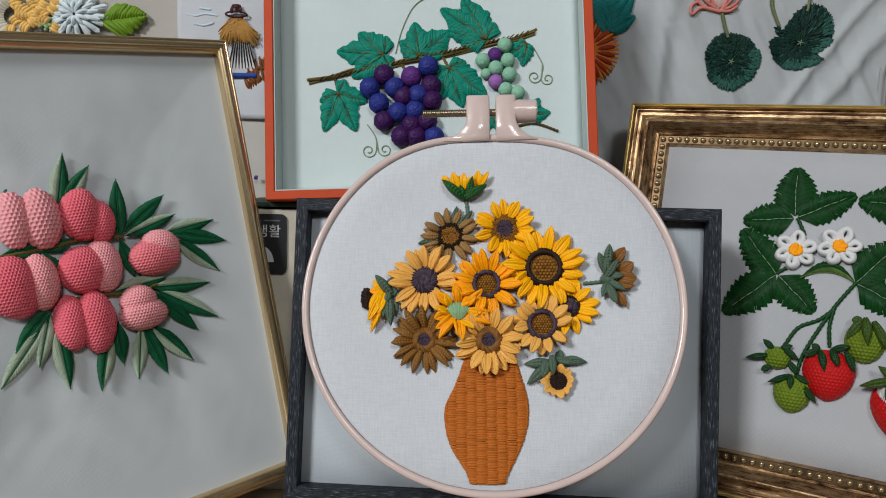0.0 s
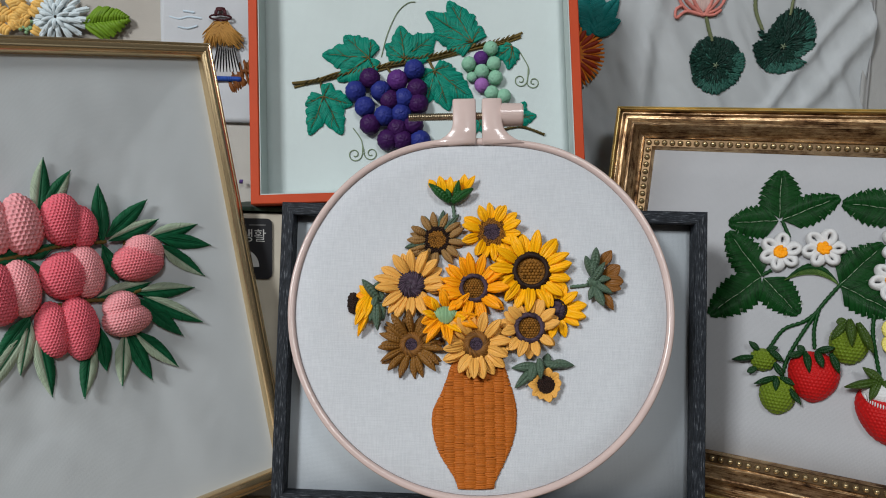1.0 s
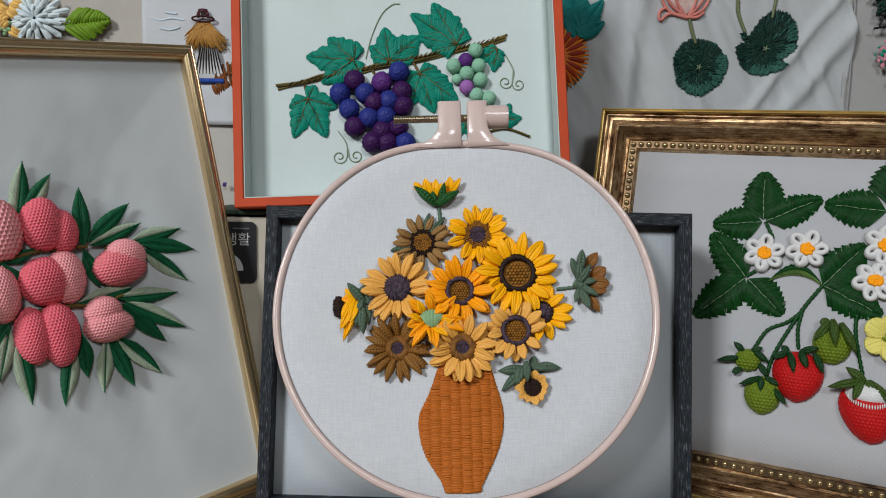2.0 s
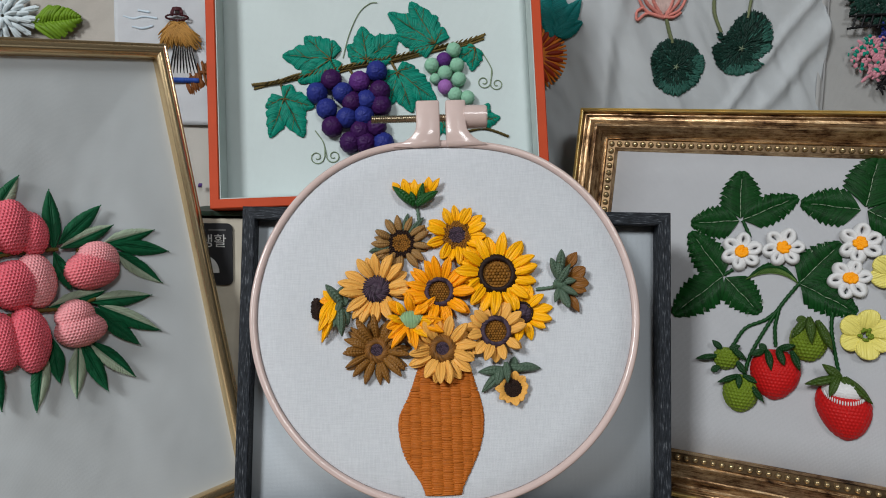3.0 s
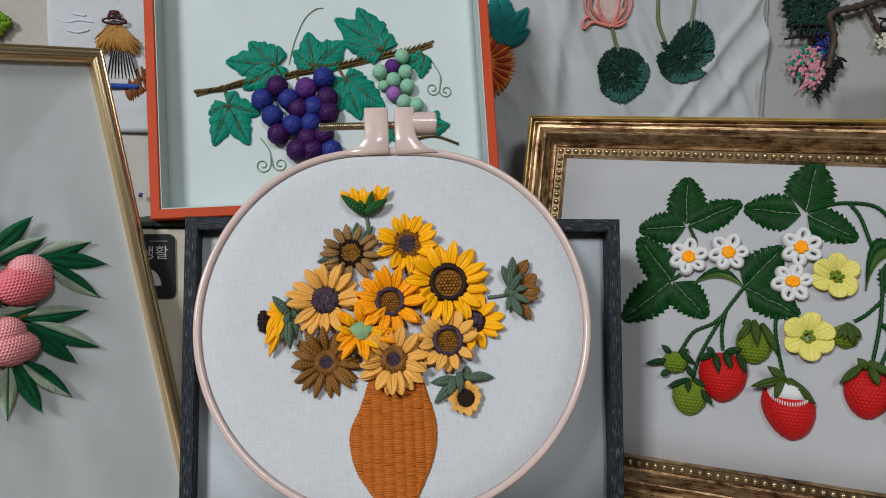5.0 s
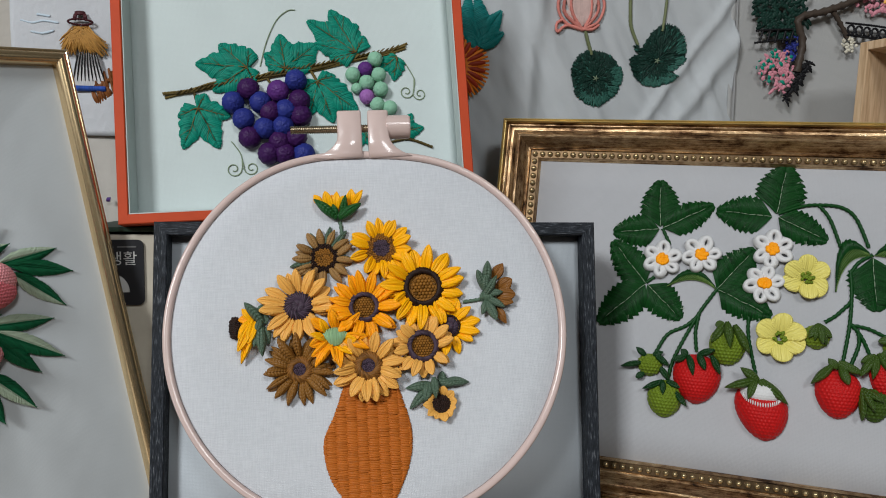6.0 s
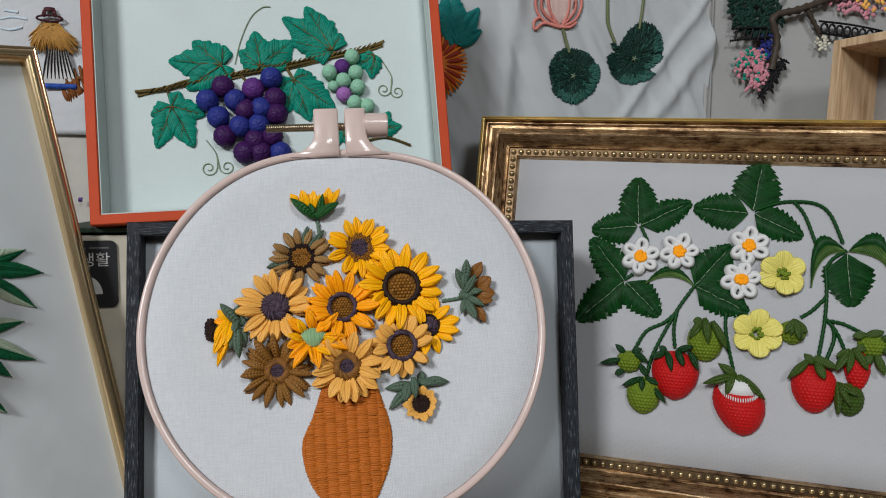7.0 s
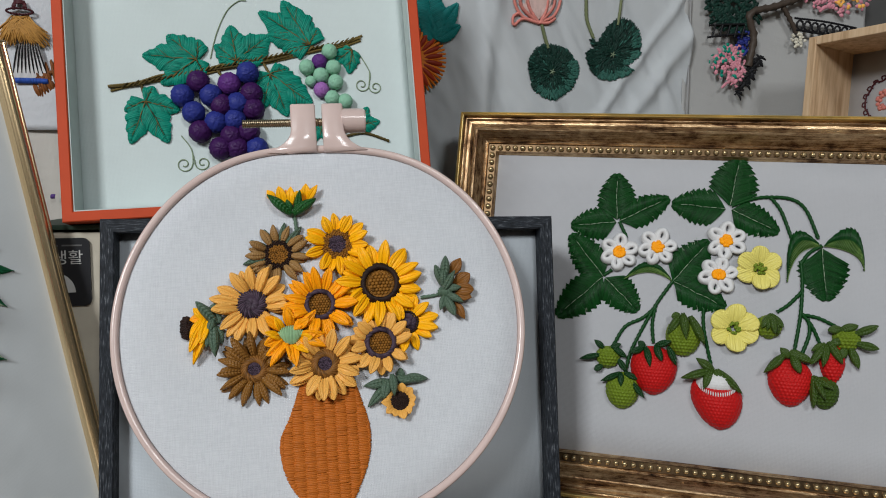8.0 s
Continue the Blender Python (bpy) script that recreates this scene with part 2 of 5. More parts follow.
# ---- the four frames ----
BLACK = pose(0.0329, 0.3716, 0.0004, 81.27, 0.02, -3.39) @ pose(0, -0.0042, 0)
BRONZE = pose(0.2693, 0.3527, -0.0108, 76.33, 1.94, -26.30)
ORANGE = pose(-0.0075, 0.4242, 0.1654, 80.73, -3.06, -1.15)
GOLD = pose(-0.1672, 0.3332, -0.0140, 78.87, -5.79, 41.69) @ Matrix.Scale(1.05, 4)
HOOP = pose(0.0278, 0.3643, 0.1026, 71.68, -2.27, -2.51) @ pose(-0.001, 0.0060, 0)

black = thing("picture_frame", "deep charcoal wooden frame with white backing behind the hoop", "frame", BLACK, "framed embroideries")
picture_frame(black, 0.2369, 0.1685, [(0, -0.027), (0, -0.0006), (0.0006, 0), (0.0064, 0), (0.0069, -0.0006), (0.0069, -0.025), (0.004, -0.027)], M_BLACK)
v, f = sheet(-0.115, 0.115, 0.003, 0.165, 4, 4, lambda x, y: -0.0100, 0.002)
soup("backing", v, f, M_BOARD_CLOTH, black, "pale bluish white backing board")

orange = thing("picture_frame", "orange red box frame with embroidered grapes inside", "frame", ORANGE, "framed embroideries")
picture_frame(orange, 0.2000, 0.1665, [(0, -0.022), (0, -0.0005), (0.0005, 0), (0.005, 0), (0.0055, -0.0005), (0.0055, -0.022)], M_ORANGE)
picture_frame(orange, 0.1888, 0.1553, [(0, -0.020), (0, -0.001), (0.0006, -0.001), (0.0006, -0.020)], M_MINT, "inner_liner")[0]
for ob in orange.children:
    if ob.name.startswith("inner_liner"):
        ob.location.y += 0.0056
v, f = sheet(-0.094, 0.094, 0.006, 0.160, 40, 32, lambda x, y: -0.0175, 0.002)
grape_cloth = soup("canvas", v, f, M_GRAPE_CLOTH, orange, "mint white cotton")

bronze = thing("picture_frame", "antique bronze moulded frame with embroidered strawberries", "frame", BRONZE, "framed embroideries")
K = 1.18
MOULDING = ((0.0021, -0.012), (0.0021, -0.0006), (0.0027, -0.0014), (0.0036, -0.0014), (0.0039, 0.0010), (0.0043, 0.0016), (0.0048, 0.0012), (0.0052, 0.0005), (0.0066, 0.0006), (0.0082, 0.0014), (0.0092, 0.0023),
            (0.0100, 0.0026), (0.0107, 0.0023), (0.0114, 0.0010), (0.0132, -0.0014), (0.0150, -0.0036), (0.0160, -0.0042), (0.0164, -0.0036), (0.0168, -0.0042), (0.0168, -0.012))
picture_frame(bronze, 0.3929, 0.2396, [(a * K, h * K) for a, h in MOULDING], M_BRONZE)
CHANNEL = ((0.0168, -0.012), (0.0168, -0.0046), (0.0210, -0.0046), (0.0210, -0.012))
picture_frame(bronze, 0.3929, 0.2396, [(a * K, h * K) for a, h in CHANNEL], M_CHANNEL, "bead_channel")
LIP = ((0.0210, -0.012), (0.0210, -0.0042), (0.0213, -0.0036), (0.0217, -0.0044), (0.0226, -0.0062), (0.0226, -0.012))
picture_frame(bronze, 0.3929, 0.2396, [(a * K, h * K) for a, h in LIP], M_BRONZE, "inner_lip")
GILT = ((0, -0.012), (0, 0.0016), (0.0003, 0.0022), (0.0008, 0.0024), (0.0011, 0.0017), (0.0014, 0.0022), (0.0018, 0.0020), (0.0021, 0.0012), (0.0021, -0.012))
picture_frame(bronze, 0.3929, 0.2396, [(a * K, h * K) for a, h in GILT], M_BRIGHT_GOLD, "gilt_edge")
v, f = sheet(-0.172, 0.172, 0.022, 0.218, 8, 8, lambda x, y: -0.0075, 0.002)
soup("canvas", v, f, M_BERRY_CLOTH, bronze, "off white cotton")

GOLD_PROFILE = [(0, -0.007), (0, -0.0040)] + [(0.0012 - 0.0012 * math.cos(radians(b)), -0.0034 + 0.0016 * math.sin(radians(b))) for b in range(20, 121, 25)]
GOLD_PROFILE += [(0.0049 - 0.0033 * math.cos(radians(b)), -0.0034 + 0.0038 * math.sin(radians(b))) for b in range(25, 181, 11)] + [(0.0082, -0.007)]
gold = thing("picture_frame", "slim brushed gold frame with embroidered peaches on grey satin", "frame", GOLD, "framed embroideries")
picture_frame(gold, 0.2294, 0.2511, GOLD_PROFILE, M_GOLD)
edge = lambda x, y: min(1.0, (0.1085 - abs(x)) / 0.055, (0.119 - abs(y - 0.1255)) / 0.055)
wave = lambda x, y: -0.0056 - 0.0026 * max(0, edge(x, y)) + max(0, edge(x, y)) * (0.0020 * noise.noise((x * 14 - y * 9, y * 8 + x * 18, 1.0)) + 0.0009 * noise.noise((x * 48 + y * 34, y * 20 - x * 24, 7.0)) + 0.0002 * noise.noise((x * 110 - y * 70, y * 60 + x * 20, 3.0)))
v, f = sheet(-0.1085, 0.1085, 0.0065, 0.2445, 120, 120, wave, 0.001)
soup("canvas", v, f, M_SATIN, gold, "grey satin with soft wrinkles")

hoop = thing("embroidery_hoop", "pale pink plastic embroidery hoop with stitched sunflowers in a vase", "embroidery hoop", HOOP)


def dent(a):
    """The inner edge runs flatter under the clamp."""
    return math.exp(-((math.degrees(a) - 88) / 24) ** 2)


def ring(rx, ry, profile, mat, name, label="", segs=200):
    v, f, n = [], [], len(profile)
    for i in range(segs):
        a = 2 * math.pi * i / segs
        for r, h in profile:
            r = r - 0.0056 * dent(a)
            v.append(((rx + r) * math.cos(a), CY + (ry + r) * math.sin(a), h))
    for i in range(segs):
        k = (i + 1) % segs
        for j in range(n):
            l = (j + 1) % n
            f.append((i * n + j, k * n + j, k * n + l, i * n + l))
    return soup(name, v, f, mat, hoop, label)


RX, RY, CY = 0.1010, 0.0986, 0.0041
ring(RX, RY, [(0, -0.008), (0, 0.0004), (-0.0005, 0.0012), (-0.0013, 0.0015), (-0.0028, 0.0013), (-0.0036, 0.0006), (-0.0037, -0.008)], M_HOOP, "outer_ring")
v, f = [(0, CY, 0.0006)], []
rings = 24
for k in range(1, rings + 1):
    for i in range(96):
        a = 2 * math.pi * i / 96
        q = min(1.0, 0.04 * k) if k < 23 else (0.985 if k == 23 else 1.0)
        off = -0.0038 - 0.0056 * dent(a)
        v.append(((RX + off) * q * math.cos(a), CY + (RY + off) * q * math.sin(a), 0.0006 - (0.0016 if k == rings else 0.0005 if k == rings - 1 else 0) + 0.00018 * noise.noise((q * 4 * math.cos(a), q * 4 * math.sin(a), 3))))
for i in range(96):
    f.append((0, 1 + i, 1 + (i + 1) % 96))
for k in range(rings - 1):
    for i in range(96):
        a, b = 1 + k * 96 + i, 1 + k * 96 + (i + 1) % 96
        f.append((a, a + 96, b + 96, b))
soup("fabric", v, f, M_HOOP_CLOTH, hoop, "taut white linen")

# ---- threads ----
T_YELLOW = thread("bright yellow floss", (1.0, 0.425, 0.003), 0.14)
T_ORANGE_YELLOW = thread("orange yellow floss", (0.96, 0.335, 0.004), 0.12)
T_GOLDEN = thread("pale golden floss", (0.73, 0.375, 0.082), 0.14)
T_BROWN = thread("brown floss", (0.211, 0.0945, 0.018), 0.25)
T_TAN = thread("tan olive floss", (0.27, 0.149, 0.0495), 0.25)
T_RUST = thread("rust floss", (0.20, 0.080, 0.016), 0.3)
T_DARK = thread("dark brown floss", (0.016, 0.008, 0.006), 0.6)
T_PURPLE_DISC = thread("grey purple floss", (0.038, 0.025, 0.037), 0.9)
T_SEED = thread("seed brown floss", (0.165, 0.070, 0.011), 0.7)
T_ROPE = thread("rope brown floss", (0.145, 0.062, 0.014), 0.6)
T_MINT = thread("mint green floss", (0.224, 0.373, 0.202), 0.2)
T_CALYX = thread("grey green floss", (0.070, 0.112, 0.076), 0.4)
T_CALYX_BRIGHT = thread("bright green floss", (0.00896, 0.0747, 0.0134), 0.3)
T_VASE = thread("terracotta floss", (0.41, 0.113, 0.0144), 0.18, 0.45)
T_PEACH = thread("deep pink floss", (0.70, 0.135, 0.175), 0.12)
T_PEACH_MID = thread("mid pink floss", (0.72, 0.19, 0.22), 0.12)
T_PEACH_LIGHT = thread("pale pink floss", (0.74, 0.31, 0.33), 0.12)
T_LEAF = thread("emerald green floss", (0.00448, 0.071, 0.0284), 0.45)
T_LEAF_PALE = thread("pale sage floss", (0.299, 0.366, 0.269), 0.2)
T_TEAL = thread("teal green floss", (0.0027, 0.176, 0.122), 0.3)
T_TWIG = thread("olive brown floss", (0.0855, 0.0594, 0.0162), 0.7)
T_TENDRIL = thread("sage tendril floss", (0.179, 0.231, 0.149), 0.2)
T_GRAPE = thread("plum floss", (0.0234, 0.0054, 0.0414), 0.8)
T_GRAPE_VIOLET = thread("violet plum floss", (0.063, 0.018, 0.113), 0.6)
T_GRAPE_BLUE = thread("blue violet floss", (0.0126, 0.018, 0.113), 0.8)
T_GRAPE_LILAC = thread("lilac floss", (0.269, 0.112, 0.336), 0.2)
T_GRAPE_GREEN = thread("pale jade floss", (0.224, 0.433, 0.306), 0.15)
T_BERRY = thread("strawberry red floss", (0.464, 0.0104, 0.0104), 0.15)
T_BERRY_LEAF = thread("deep green floss", (0.0040, 0.034, 0.0065), 0.55, 0.36)
T_LEAF_RIB = thread("pale olive green floss", (0.099, 0.171, 0.0405), 0.3)
T_LIME = thread("lime green floss", (0.127, 0.186, 0.0149), 0.25)
T_MOSS = thread("moss green floss", (0.036, 0.070, 0.009), 0.35)
T_WHITE = thread("white floss", (0.613, 0.613, 0.613), 0.06)
T_LEMON = thread("lemon floss", (0.657, 0.582, 0.149), 0.08)
T_CORAL = thread("coral floss", (0.508, 0.179, 0.149), 0.2)
T_BLACK = thread("black floss", (0.00896, 0.00896, 0.0104), 0.3)
T_BLUE = thread("blue floss", (0.0224, 0.0672, 0.299), 0.3)
T_SKY = thread("pale blue floss", (0.44, 0.53, 0.60), 0.2)
T_STEM = thread("dull olive floss", (0.117, 0.135, 0.0675), 0.3)
T_LOTUS_LEAF = thread("dark lotus green floss", (0.0050, 0.021, 0.0155), 0.6)
T_LOTUS_TEAL = thread("lotus teal floss", (0.020, 0.075, 0.058), 0.5)
T_HAIR = thread("straw orange floss", (0.344, 0.179, 0.0448), 0.3)
T_MAROON = thread("maroon floss", (0.056, 0.0149, 0.0187), 0.3)
T_SEAM = thread("grey hem thread", (0.234, 0.234, 0.234), 0.2)
T_BLUSH = thread("pale blush floss", (0.493, 0.351, 0.321), 0.12)
bsdf(T_BERRY_LEAF).inputs["Specular IOR Level"].default_value = 0.13


# ---- stitches ----
class Stitches:
    """Gathers many stitches into one mesh."""

    def __init__(self):
        self.v, self.f = [], []

    def strand(self, a, b, r, lift=0.0, steps=4, flat=1.0, tip=0.55):
        """One laid thread from a to b, half round, arched by lift."""
        a, b = Vector(a), Vector(b)
        d = b - a
        side = Vector((-d.y, d.x, 0))
        if side.length < 1e-9:
            return
        side.normalize()
        n0 = len(self.v)
        for i in range(steps + 1):
            q = i / steps
            s = math.sin(math.pi * q)
            c = a + d * q + Vector((0, 0, lift * s))
            k = r * (tip + (1 - tip) * s ** 0.5)
            for u, w in ((-1, 0), (-0.65, 0.75), (0, 1), (0.65, 0.75), (1, 0)):
                self.v.append(c + side * (u * k) + Vector((0, 0, w * k * flat)))
        for i in range(steps):
            for j in range(4):
                p = n0 + i * 5 + j
                self.f.append((p, p + 1, p + 6, p + 5))

    def knot(self, c, r, h=1.0, seg=8, rows=4):
        """A small round bump."""
        c = Vector(c)
        n0 = len(self.v)
        for i in range(rows):
            a = 0.5 * math.pi * i / rows
            for j in range(seg):
                b = 2 * math.pi * (j + 0.5 * (i % 2)) / seg
                self.v.append(c + Vector((r * math.cos(a) * math.cos(b), r * math.cos(a) * math.sin(b), r * h * math.sin(a))))
        self.v.append(c + Vector((0, 0, r * h)))
        for i in range(rows - 1):
            for j in range(seg):
                k = (j + 1) % seg
                self.f.append((n0 + i * seg + j, n0 + i * seg + k, n0 + (i + 1) * seg + k, n0 + (i + 1) * seg + j))
        for j in range(seg):
            self.f.append((n0 + (rows - 1) * seg + j, n0 + (rows - 1) * seg + (j + 1) % seg, len(self.v) - 1))

    def cord(self, points, r, twist=2.2, z=0.0, seg=8, step=None):
        """A twisted cord along points (x, y) or (x, y, z), smoothed."""
        pts = [Vector((p[0], p[1], p[2] if len(p) > 2 else z)) for p in points]
        path = []
        for i in range(len(pts) - 1):
            p0, p1, p2, p3 = pts[max(i - 1, 0)], pts[i], pts[i + 1], pts[min(i + 2, len(pts) - 1)]
            n = max(3, int((p2 - p1).length / (step or r * 0.9)))
            for k in range(n):
                t = k / n
                path.append(0.5 * ((2 * p1) + (p2 - p0) * t + (2 * p0 - 5 * p1 + 4 * p2 - p3) * t * t + (3 * p1 - p0 - 3 * p2 + p3) * t ** 3))
        path.append(pts[-1])
        n0, run = len(self.v), 0.0
        for i, c in enumerate(path):
            d = path[min(i + 1, len(path) - 1)] - path[max(i - 1, 0)]
            if i:
                run += (c - path[i - 1]).length
            side = Vector((-d.y, d.x, 0))
            side = side.normalized() if side.length > 1e-9 else Vector((1, 0, 0))
            for j in range(seg):
                a = 2 * math.pi * j / seg
                k = r * (1 + 0.25 * math.cos(2 * a + run / r * twist))
                self.v.append(c + side * (k * math.cos(a)) + Vector((0, 0, r * 0.6 + k * math.sin(a))))
        for i in range(len(path) - 1):
            for j in range(seg):
                l = (j + 1) % seg
                self.f.append((n0 + i * seg + j, n0 + i * seg + l, n0 + (i + 1) * seg + l, n0 + (i + 1) * seg + j))

    def half_leaf(self, base, tip, width, side, z=0.0, r=0.00035, slant=0.55, puff=0.0006, ragged=0.06, shape=None, rng=random):
        """Satin stitches from the midrib to the edge on one side of a leaf."""
        base, tip = Vector((*base, 0)), Vector((*tip, 0))
        d = tip - base
        length = d.length
        d.normalize()
        n = Vector((-d.y, d.x, 0)) * side
        shape = shape or (lambda q: math.sin(math.pi * q ** 0.8) ** 0.85)
        count = max(6, int(length / (r * 1.4)))
        for i in range(count):
            q = i / count * 0.97
            e = min(1.0, q + slant * width / length * 0.9 * (1 - q))
            w = width * shape(e) * (1 + rng.uniform(-ragged, ragged))
            a = base + d * (q * length) + Vector((0, 0, z + puff * 0.3))
            b = base + d * (e * length) + n * max(w, r) + Vector((0, 0, z))
            self.strand(a, b, r * rng.uniform(0.85, 1.15), puff * min(1, w / width + 0.2), 3, 1.0, 0.75)

    def leaf(self, base, tip, width, **more):
        self.half_leaf(base, tip, width, 1, **more)
        self.half_leaf(base, tip, width, -1, **more)

    def make(self, name, mat, parent, label="", m=None):
        return soup(name, self.v, self.f, mat, parent, label, m)


def xy(*p):
    return tuple(c * MM for c in p)


def dome(w, h, height, pitch=0.0019, relief=0.00042, outline=None, power=0.6, rings=56, segs=170, fall=None, taper=0.0):
    """A stuffed, needle-woven pad: w by h, with rows of staggered loops in relief."""
    v, f = [], []
    outline = outline or (lambda a: 1.0)
    for k in range(rings + 1):
        q = math.sin(0.5 * math.pi * k / rings)
        for i in range(segs):
            a = 2 * math.pi * i / segs
            o = outline(a)
            x, y = 0.5 * w * q * o * math.cos(a) * (1 + taper * math.sin(a) * q), 0.5 * h * q * o * math.sin(a)
            z = height * max(0.0, 1 - q * q) ** power
            if fall:
                z *= fall(x, y)
            row = round(y / pitch)
            b = 1 - (abs(math.sin(math.pi * (y / pitch - 0.5))) * abs(math.cos(math.pi * (x / pitch + 0.5 * (row % 2))))) ** 1.25
            z += relief * b * (1.2 - q * 0.4)
            out = 1 + 0.5 * relief * b / (0.5 * min(w, h)) * q
            v.append((x * out, y * out, z))
    for k in range(rings):
        for i in range(segs):
            j = (i + 1) % segs
            f.append((k * segs + i, (k + 1) * segs + i, (k + 1) * segs + j, k * segs + j))
    return v, f


# ---- sunflowers in the hoop ----
def petal_mesh(name, mat, pointed, seed, woven, spoon=False):
    """A petal one unit long, its foot at the origin and its tip along +y. Woven: two rows of slanting loops beside a groove;
    otherwise flat satin stitches between two raised edges."""
    rng = random.Random(seed)
    v, f, nx, ny = [], [], 20, 34
    bend, rise, widest = rng.uniform(-0.10, 0.10), rng.uniform(-0.16, 0.20), rng.uniform(0.84, 1.02)
    for j in range(ny + 1):
        q = j / ny
        w = 0.5 * (0.46 + 0.54 * math.sin(math.pi * min(1, q * 0.97) ** widest)) * (1 - q ** (3.2 if pointed else 7)) ** 0.55
        if spoon:
            w = 0.5 * (0.30 + 0.70 * math.sin(0.5 * math.pi * min(1, q * 1.5))) * (1 - q ** 4.5) ** 0.5
        w = max(w, 0.025)
        for i in range(nx + 1):
            u = -1 + 2 * i / nx
            groove = math.exp(-(u / 0.17) ** 2)
            if woven:
                z = 0.62 * w * (1 - u * u) ** 0.5 - 0.20 * w * groove + 0.12 * math.sin(q * math.pi)
                z += 0.085 * abs(math.sin(q * 25 + 2.2 * abs(u))) * (1 - u ** 4)
            else:
                edge = math.exp(-((abs(u) - 0.78) / 0.13) ** 2) * (0.8 + 0.3 * math.sin(q * 62 + (1.5 if u > 0 else 0)))
                z = 0.46 * w * (1 - u * u) ** 0.5 + 0.26 * w * edge - 0.26 * w * groove + 0.12 * math.sin(q * math.pi)
                z += 0.006 * math.cos(5 * math.pi * u) * math.sin(q * math.pi)
            v.append((u * w * (0.60 if woven else 0.68) + bend * q * q, q, (z + rise * q * q) * 0.62))
    for j in range(ny):
        for i in range(nx):
            a = j * (nx + 1) + i
            f.append((a, a + 1, a + nx + 2, a + nx + 1))
    n = len(v)
    v += [(x * 0.96, y, z - 0.06) for x, y, z in v]
    for j in range(ny):
        a, b = j * (nx + 1), (j + 1) * (nx + 1)
        f.append((a, b, n + b, n + a))
        f.append((b + nx, a + nx, n + a + nx, n + b + nx))
    f.append(tuple(ny * (nx + 1) + i for i in range(nx + 1)) + tuple(n + ny * (nx + 1) + i for i in range(nx, -1, -1)))
    mesh = bpy.data.meshes.new(name)
    mesh.from_pydata(v, [], f)
    mesh.update()
    mesh.shade_smooth()
    mesh.materials.append(mat)
    return mesh


PETALS = {}
for mat in (T_YELLOW, T_ORANGE_YELLOW, T_GOLDEN, T_BROWN, T_TAN, T_RUST, T_CALYX, T_CALYX_BRIGHT, T_LEMON, T_MOSS, T_BERRY_LEAF):
    base = mat.node_tree.nodes["Color Ramp"].color_ramp.elements[1].color[:3]
    woven = mat in (T_BROWN, T_TAN, T_CALYX, T_CALYX_BRIGHT, T_MOSS, T_BERRY_LEAF)
    petal_mat = thread(mat.name + " petal", base, 0.16 if woven else 0.12, 0.40, 0.0010, 0.014)
    bsdf(petal_mat).inputs["Specular IOR Level"].default_value = 0.30 if woven else 0.22
    PETALS[mat.name] = [petal_mesh("petal", petal_mat, k % 2 == 0, 7 * k + 1, woven, mat is T_LEMON) for k in range(6)]


def petal(parent, mat, x, y, z, angle, length, width, lean, rng, name="petal", roll=0.0, blunt=False):
    ob = new(name, rng.choice(PETALS[mat.name][1::2] if blunt else PETALS[mat.name]))
    ob.parent = parent
    ob.matrix_local = pose(x, y, z, 0, 0, angle) @ pose(0, 0, 0, lean, roll, 0) @ Matrix.Diagonal((width, length, length * 0.8, 1))
    return ob


def petal_between(parent, mat, foot, tip, z, width, lean, rng, name="petal", blunt=False):
    """A petal from foot to tip, in mm."""
    dx, dy = tip[0] - foot[0], tip[1] - foot[1]
    angle = math.degrees(math.atan2(-dx, dy))
    return petal(parent, mat, foot[0] * MM, foot[1] * MM, z * MM, angle, math.hypot(dx, dy) * MM, width * 1.5 * MM, lean, rng, name, rng.uniform(-10, 10), blunt)


def sunflower(x, y, z, radius, disc, count, mat, core, ring_mat, seed, style, turn=0.0, label="", width=1.0):
    rng = random.Random(seed)
    pad = Stitches()
    if style == "basket":
        step = disc * 0.175
        for i in range(-7, 8):
            for j in range(-7, 8):
                px_, py_ = (i + 0.5 * (j % 2)) * step, j * step * 0.9
                if math.hypot(px_, py_) < disc * 0.76:
                    pad.knot((px_, py_, 0.0010 - 0.4 * (px_ ** 2 + py_ ** 2) / disc), step * 0.55, 1.0)
    elif style == "swirl":
        for k in range(30):
            a = 2 * math.pi * k / 30
            for r0, r1, tw in ((0.04, 0.5, 0.9), (0.42, 0.95, 0.55)):
                a1 = a + (0.1 if r0 > 0.2 else 0)
                pad.strand((disc * r0 * math.cos(a1), disc * r0 * math.sin(a1), 0.0012), (disc * r1 * math.cos(a1 + tw), disc * r1 * math.sin(a1 + tw), 0.0006), disc * 0.07, 0.0005)
    else:
        for k in range(70):
            q, a = math.sqrt((k + 0.5) / 70), 2 * math.pi * 0.618 * k
            r = disc * (0.62 if style == "knots" else 0.55) * q
            pad.knot((r * math.cos(a), r * math.sin(a), 0.0010 + rng.uniform(0, 0.0003)), disc * 0.09, 0.9, 6, 3)
    n0 = len(pad.v)
    for k in range(28):
        a = 2 * math.pi * k / 28
        pad.v.append(Vector((disc * 1.06 * math.cos(a), disc * 1.06 * math.sin(a), -0.0012)))
        pad.v.append(Vector((disc * 0.8 * math.cos(a), disc * 0.8 * math.sin(a), -0.0002)))
    pad.v.append(Vector((0, 0, 0.0003)))
    for k in range(28):
        l = (k + 1) % 28
        pad.f += [(n0 + 2 * k, n0 + 2 * l, n0 + 2 * l + 1, n0 + 2 * k + 1), (n0 + 2 * k + 1, n0 + 2 * l + 1, n0 + 56)]
    flower = pad.make("sunflower", core, hoop, label, pose(x * MM, y * MM, z * MM))
    if ring_mat:
        rim = Stitches()
